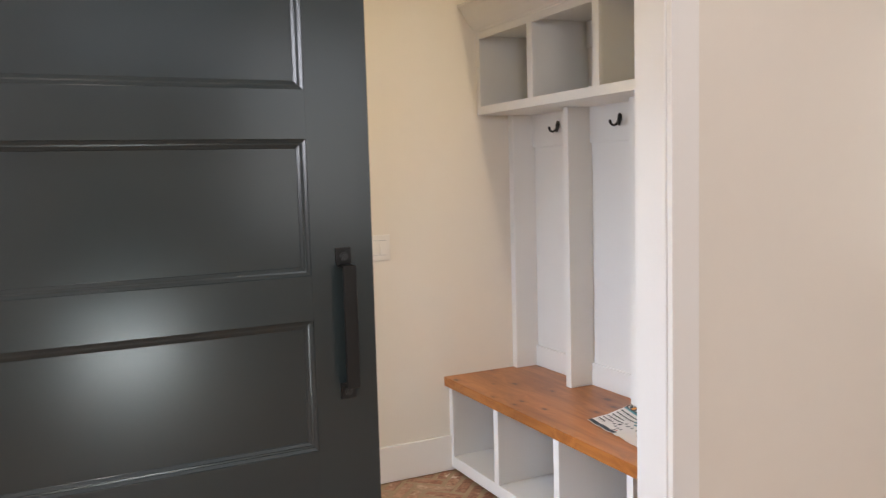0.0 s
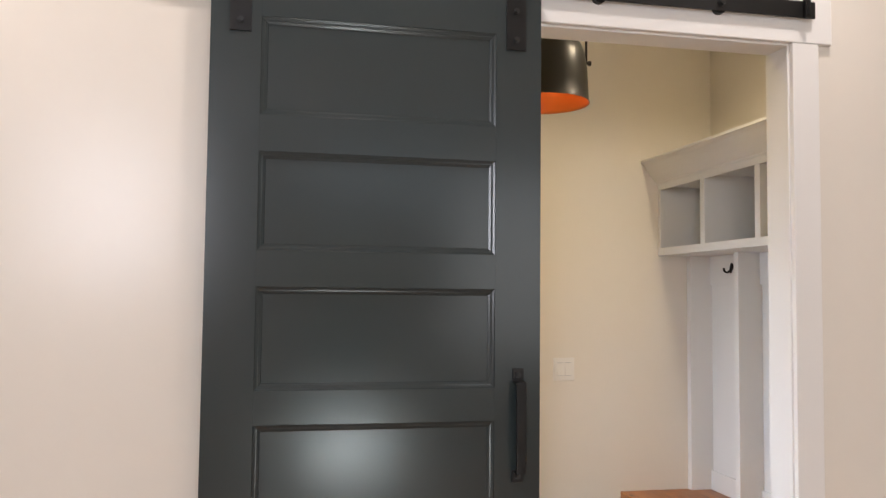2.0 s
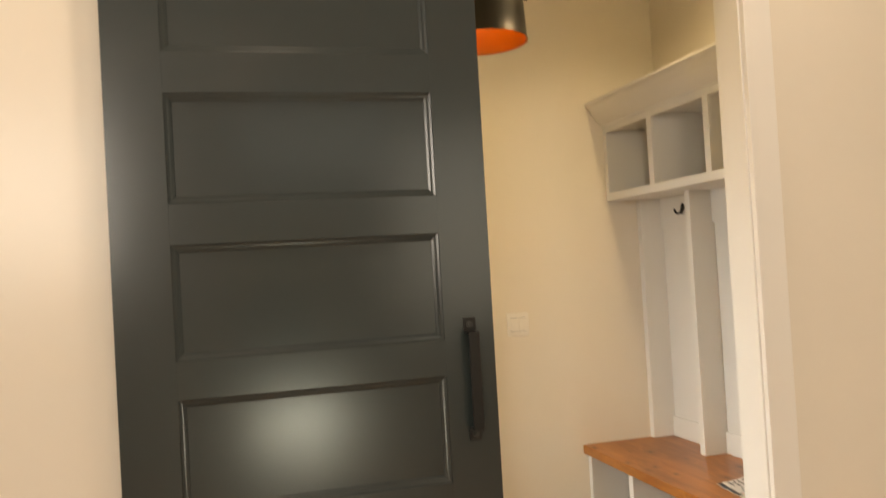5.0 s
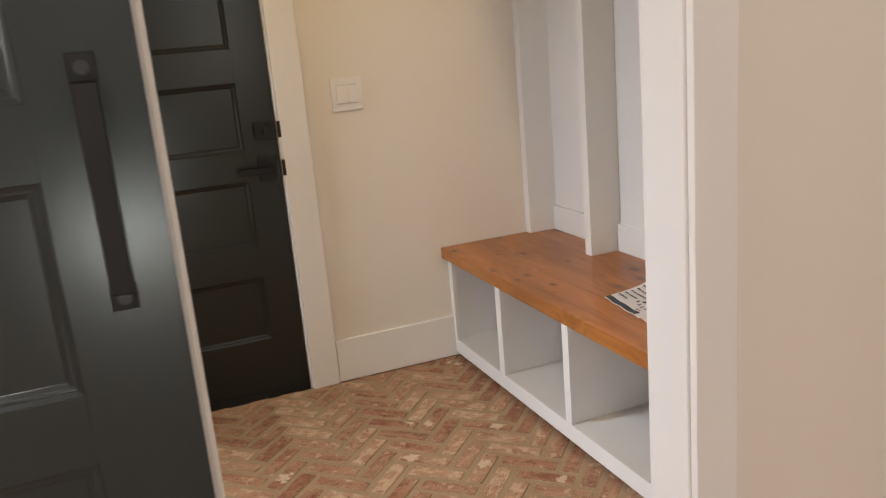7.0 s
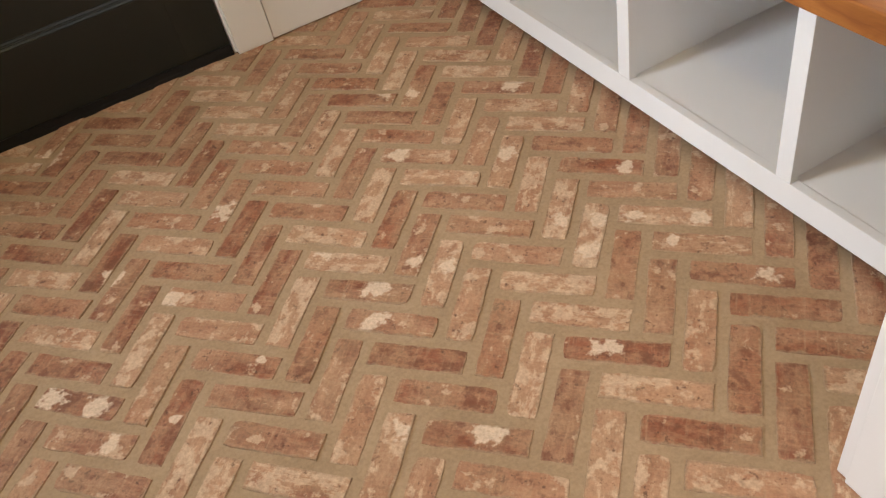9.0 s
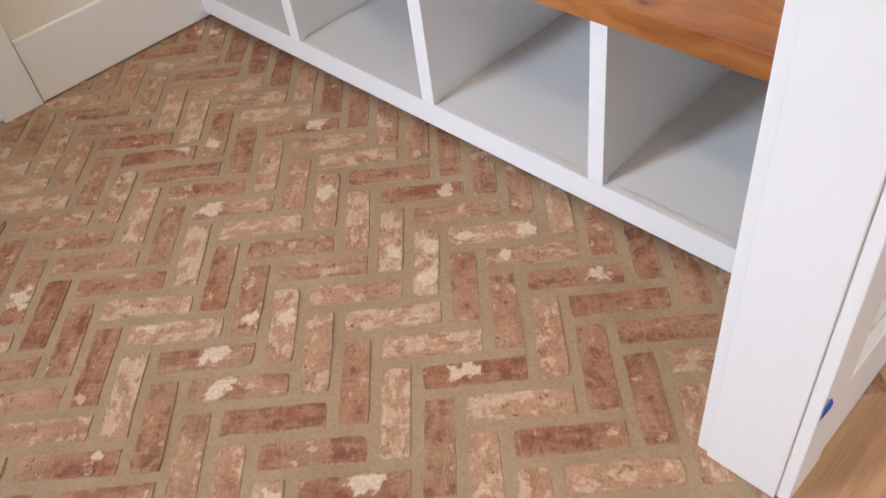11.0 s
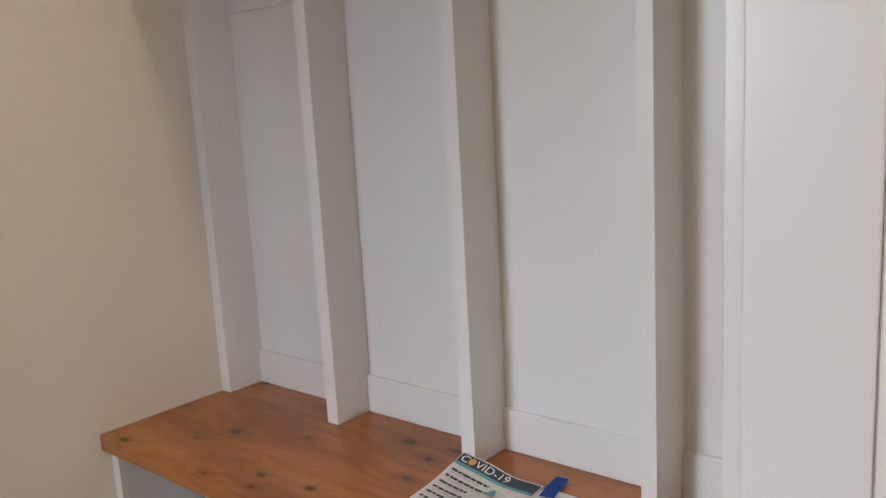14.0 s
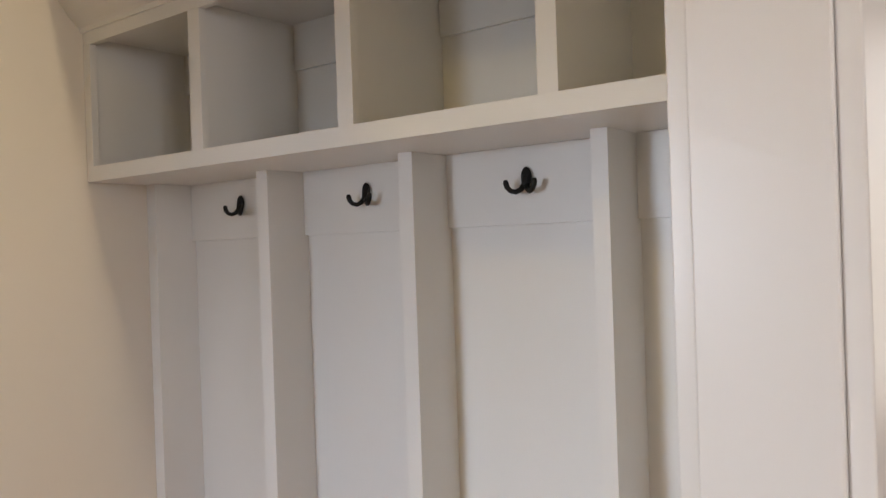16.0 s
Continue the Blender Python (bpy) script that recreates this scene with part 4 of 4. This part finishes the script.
inn = [bm.verts.new((OPEN_R + R + 0.002, CAS_F - 0.0012, 0.208 + z)) for y, z in arc[1:-1]]
bm.faces.new(out + inn[::-1])
bmesh.ops.solidify(bm, geom=bm.faces[:], thickness=0.0005)
tagged(mesh_object("tape_scrap", bm, M_TAPE), "small torn scrap of blue tape on the casing", "tape")

# ---- switch ----
switch = thing("light_switch", "white plastic double rocker light switch on the wall", "light switch")
part("plate", box(1.4975, 1.6185, FAR_Y - 0.006, FAR_Y, 1.0820, 1.2040, bevel=0.002), M_PLASTIC, switch)
for x in (1.535, 1.581):
    bm = box(x - 0.0165, x + 0.0165, FAR_Y - 0.0085, FAR_Y - 0.0055, 1.1095, 1.1765, bevel=0.0008)
    for v in bm.verts:
        if v.co.y < FAR_Y - 0.007:
            v.co.y -= 0.0045 * (1.1765 - v.co.z) / 0.067
    part("rocker", bm, M_PLASTIC, switch)
    # Grey strips paint the thin shadow along each rocker's top and bottom edge.
    for z in (1.1075, 1.1765):
        part("rocker_shade", box(x - 0.0185, x + 0.0185, FAR_Y - 0.0064, FAR_Y - 0.0058, z, z + 0.002), M_GREY, switch)
    for z in (1.0945, 1.1915):
        part("screw", cylinder((x, FAR_Y - 0.006, z), (x, FAR_Y - 0.0070, z), 0.003, n=12), M_PLASTIC, switch)

# ---- pendant ----
PX, PY, PZ = 1.130, 2.935, 2.362
pendant = thing("pendant_lamp", "black dome pendant lamp with glowing orange inside", "pendant lamp")
out_prof = [(0.203, 0.0), (0.203, 0.004), (0.199, 0.012), (0.196, 0.08), (0.192, 0.15), (0.184, 0.205), (0.168, 0.25), (0.140, 0.285), (0.100, 0.308), (0.055, 0.318), (0.0, 0.319)]
part("shade", add_lathe(bmesh.new(), (PX, PY, PZ), out_prof), M_LAMP, pendant, "black enamelled dome shade", smooth=True)
in_prof = [(0.2028, 0.0), (0.1995, 0.001), (0.196, 0.012), (0.192, 0.08), (0.188, 0.15), (0.180, 0.203), (0.164, 0.246), (0.136, 0.280), (0.098, 0.302), (0.053, 0.312), (0.0, 0.313)]
part("lining", add_lathe(bmesh.new(), (PX, PY, PZ), in_prof), M_ORANGE, pendant, "orange copper coloured lining", smooth=True)
part("socket", cylinder((PX, PY, PZ + 0.24), (PX, PY, PZ + 0.311), 0.022, n=20), M_LAMP, pendant)
bm = bmesh.new()
bmesh.ops.create_uvsphere(bm, u_segments=20, v_segments=14, radius=0.032, matrix=Matrix.Translation((PX, PY, PZ + 0.205)))
part("bulb", bm, M_BULB, pendant, "glowing warm bulb", smooth=True)
yoke = [(0.202 * s, z) for s, z in ((1, 0.19), (1, 0.33), (0.98, 0.40), (0.85, 0.46), (0.5, 0.49), (0, 0.495))]
pts = [Vector((PX + x, PY, PZ + z)) for x, z in yoke] + [Vector((PX - x, PY, PZ + z)) for x, z in yoke[-2::-1]]
part("yoke", add_tube(bmesh.new(), pts, [0.005] * len(pts), 10), M_LAMP, pendant, "thin black yoke", smooth=True)
for s in (1, -1):
    part("knob", add_cylinder(cylinder((PX + s * 0.186, PY, PZ + 0.192), (PX + s * 0.216, PY, PZ + 0.192), 0.006, n=14), (PX + s * 0.212, PY, PZ + 0.192), (PX + s * 0.222, PY, PZ + 0.192), 0.011, n=18), M_LAMP, pendant)
part("stem", cylinder((PX, PY, PZ + 0.49), (PX, PY, CEIL - 0.02), 0.006, n=14), M_LAMP, pendant)
part("canopy", cylinder((PX, PY, CEIL - 0.025), (PX, PY, CEIL), 0.065, n=32, bevel=0.004), M_LAMP, pendant)


# Trim rings added where the ceiling spots hang; none of them is in view.
def downlight(x, y):
    d = thing("downlight", "small white recessed ceiling downlight, added out of view", "downlight", "ceiling downlights", (x, y, CEIL))
    part("trim_ring", add_lathe(bmesh.new(), (0, 0, 0), [(0.055, -0.001), (0.058, -0.006), (0.078, -0.005), (0.082, 0.0), (0.055, 0.0), (0.055, -0.001)], 32), M_TRIM, d, smooth=True)
    return d


downlight(1.88, 2.60)
downlight(0.40, 2.68)
downlight(-0.95, 1.42)
downlight(0.30, 1.42)
downlight(0.25, -1.90)
downlight(1.55, 1.42)

# ---- floors ----
TH_Y = 1.866  # brick meets wood under the sliding door
brick_floor = setting("floor_mudroom", box(MUD_L - 0.14, RIGHT_X + 0.14, TH_Y, FAR_Y + 0.30, -0.15, -0.0024), M_MORTAR, "sand coloured mortar bed of the brick floor", "floor")
hall_floor = setting("floor_hall", box(HALL_L - 0.14, HALL_R + 0.14, HALL_S - 0.3, TH_Y, -0.15, -0.012), M_OAK, "oak plank hall floor", "floor")

# Herringbone laid on the diagonal: each brick's end meets its neighbour's side.
BW, BL = 0.0706, 0.1971
GAP = 0.0165


def brick_mesh(seed):
    """One worn brick lying flat, its long side along x, with a chipped, rounded outline."""
    rng = random.Random(seed)
    hl, hw = (BL - GAP) / 2, (BW - GAP) / 2
    ring = []
    nx, ny = 9, 3
    for k in range(nx):
        ring.append((-hl + 2 * hl * k / nx, -hw))
    for k in range(ny):
        ring.append((hl, -hw + 2 * hw * k / ny))
    for k in range(nx):
        ring.append((hl - 2 * hl * k / nx, hw))
    for k in range(ny):
        ring.append((-hl, hw - 2 * hw * k / ny))
    bm = bmesh.new()
    bot, mid, top = [], [], []
    for x, y in ring:
        corner = rng.choice((0.0008, 0.0015, 0.0035)) if abs(abs(x) - hl) < 1e-6 and abs(abs(y) - hw) < 1e-6 else 0.0
        j = rng.uniform(-0.0012, 0.0024) + corner
        px, py = x - math.copysign(j, x) * (abs(x) > hl * 0.99), y - math.copysign(j, y) * (abs(y) > hw * 0.99)
        bot.append(bm.verts.new((px, py, -0.02)))
        mid.append(bm.verts.new((px, py, -0.0035)))
        top.append(bm.verts.new((px * 0.987, py * 0.955, rng.uniform(-0.0012, 0.0004))))
    n = len(ring)
    for k in range(n):
        bm.faces.new((bot[k], bot[(k + 1) % n], mid[(k + 1) % n], mid[k]))
        bm.faces.new((mid[k], mid[(k + 1) % n], top[(k + 1) % n], top[k]))
    bm.faces.new(top)
    bmesh.ops.recalc_face_normals(bm, faces=bm.faces)
    me = bpy.data.meshes.new("brick")
    bm.to_mesh(me)
    bm.free()
    me.materials.append(M_BRICK)
    return me


BRICKS = [brick_mesh(k) for k in range(14)]
rng = random.Random(7)
near, far = [], []
OX, OY = 1.3820, 2.1961
ca = math.radians(-44.1)
ux, uy = Vector((math.cos(ca), math.sin(ca))), Vector((-math.sin(ca), math.cos(ca)))
for i in range(-60, 60):
    for j in range(-20, 20):
        for upright in (0, 1):
            pa = -i * BW + j * BL + (BL - 0.5 * BW if upright else 0.5 * BL)
            pb = i * BW + j * BL + (BW + 0.5 * BL if upright else 0.5 * BW)
            x, y = Vector((OX, OY)) + pa * ux + pb * uy
            if not (MUD_L - 0.05 < x < 2.0 and TH_Y + 0.02 < y < FAR_Y + 0.03):
                continue
            (near if x > 0.28 else far).append((x, y, math.degrees(ca) + 90 * upright + rng.choice((0, 180)) + rng.uniform(-1.3, 1.3), rng.randrange(14), rng.uniform(-0.0011, 0.0011)))
near.sort(key=lambda q: math.hypot(q[0] - 1.35, 0.8 * (q[1] - 2.6)))
far += near[300:]
for x, y, a, k, dz in near[:300]:
    ob = new("brick", BRICKS[k])
    ob.matrix_basis = pose(x, y, dz, 0, 0, a)
    ob.parent = brick_floor
bm = bmesh.new()
for x, y, a, k, dz in far:
    start = len(bm.verts)
    bm.from_mesh(BRICKS[k])
    bm.verts.ensure_lookup_table()
    m = pose(x, y, dz, 0, 0, a)
    for v in bm.verts[start:]:
        v.co = m @ v.co
rest = part("brick_field", bm, M_BRICK_FIELD, brick_floor)
rest["kind"] = "stuff"

# Oak planks run along x.
PW, PL = 0.127, 1.8
y = TH_Y - 0.002
while y - PW > HALL_S - 0.02:
    x = HALL_L - rng.uniform(0, PL)
    while x < HALL_R:
        a, b = max(x, HALL_L), min(x + PL, HALL_R)
        if b - a > 0.05:
            ob = mesh_object("plank", box(-(b - a) / 2 + 0.0006, (b - a) / 2 - 0.0006, -PW / 2 + 0.0006, PW / 2 - 0.0006, -0.012, 0.0, bevel=0.0012, segments=1), M_OAK)
            ob.location = ((a + b) / 2, y - PW / 2, 0.0)
            ob.parent = hall_floor
        x += PL
    y -= PW
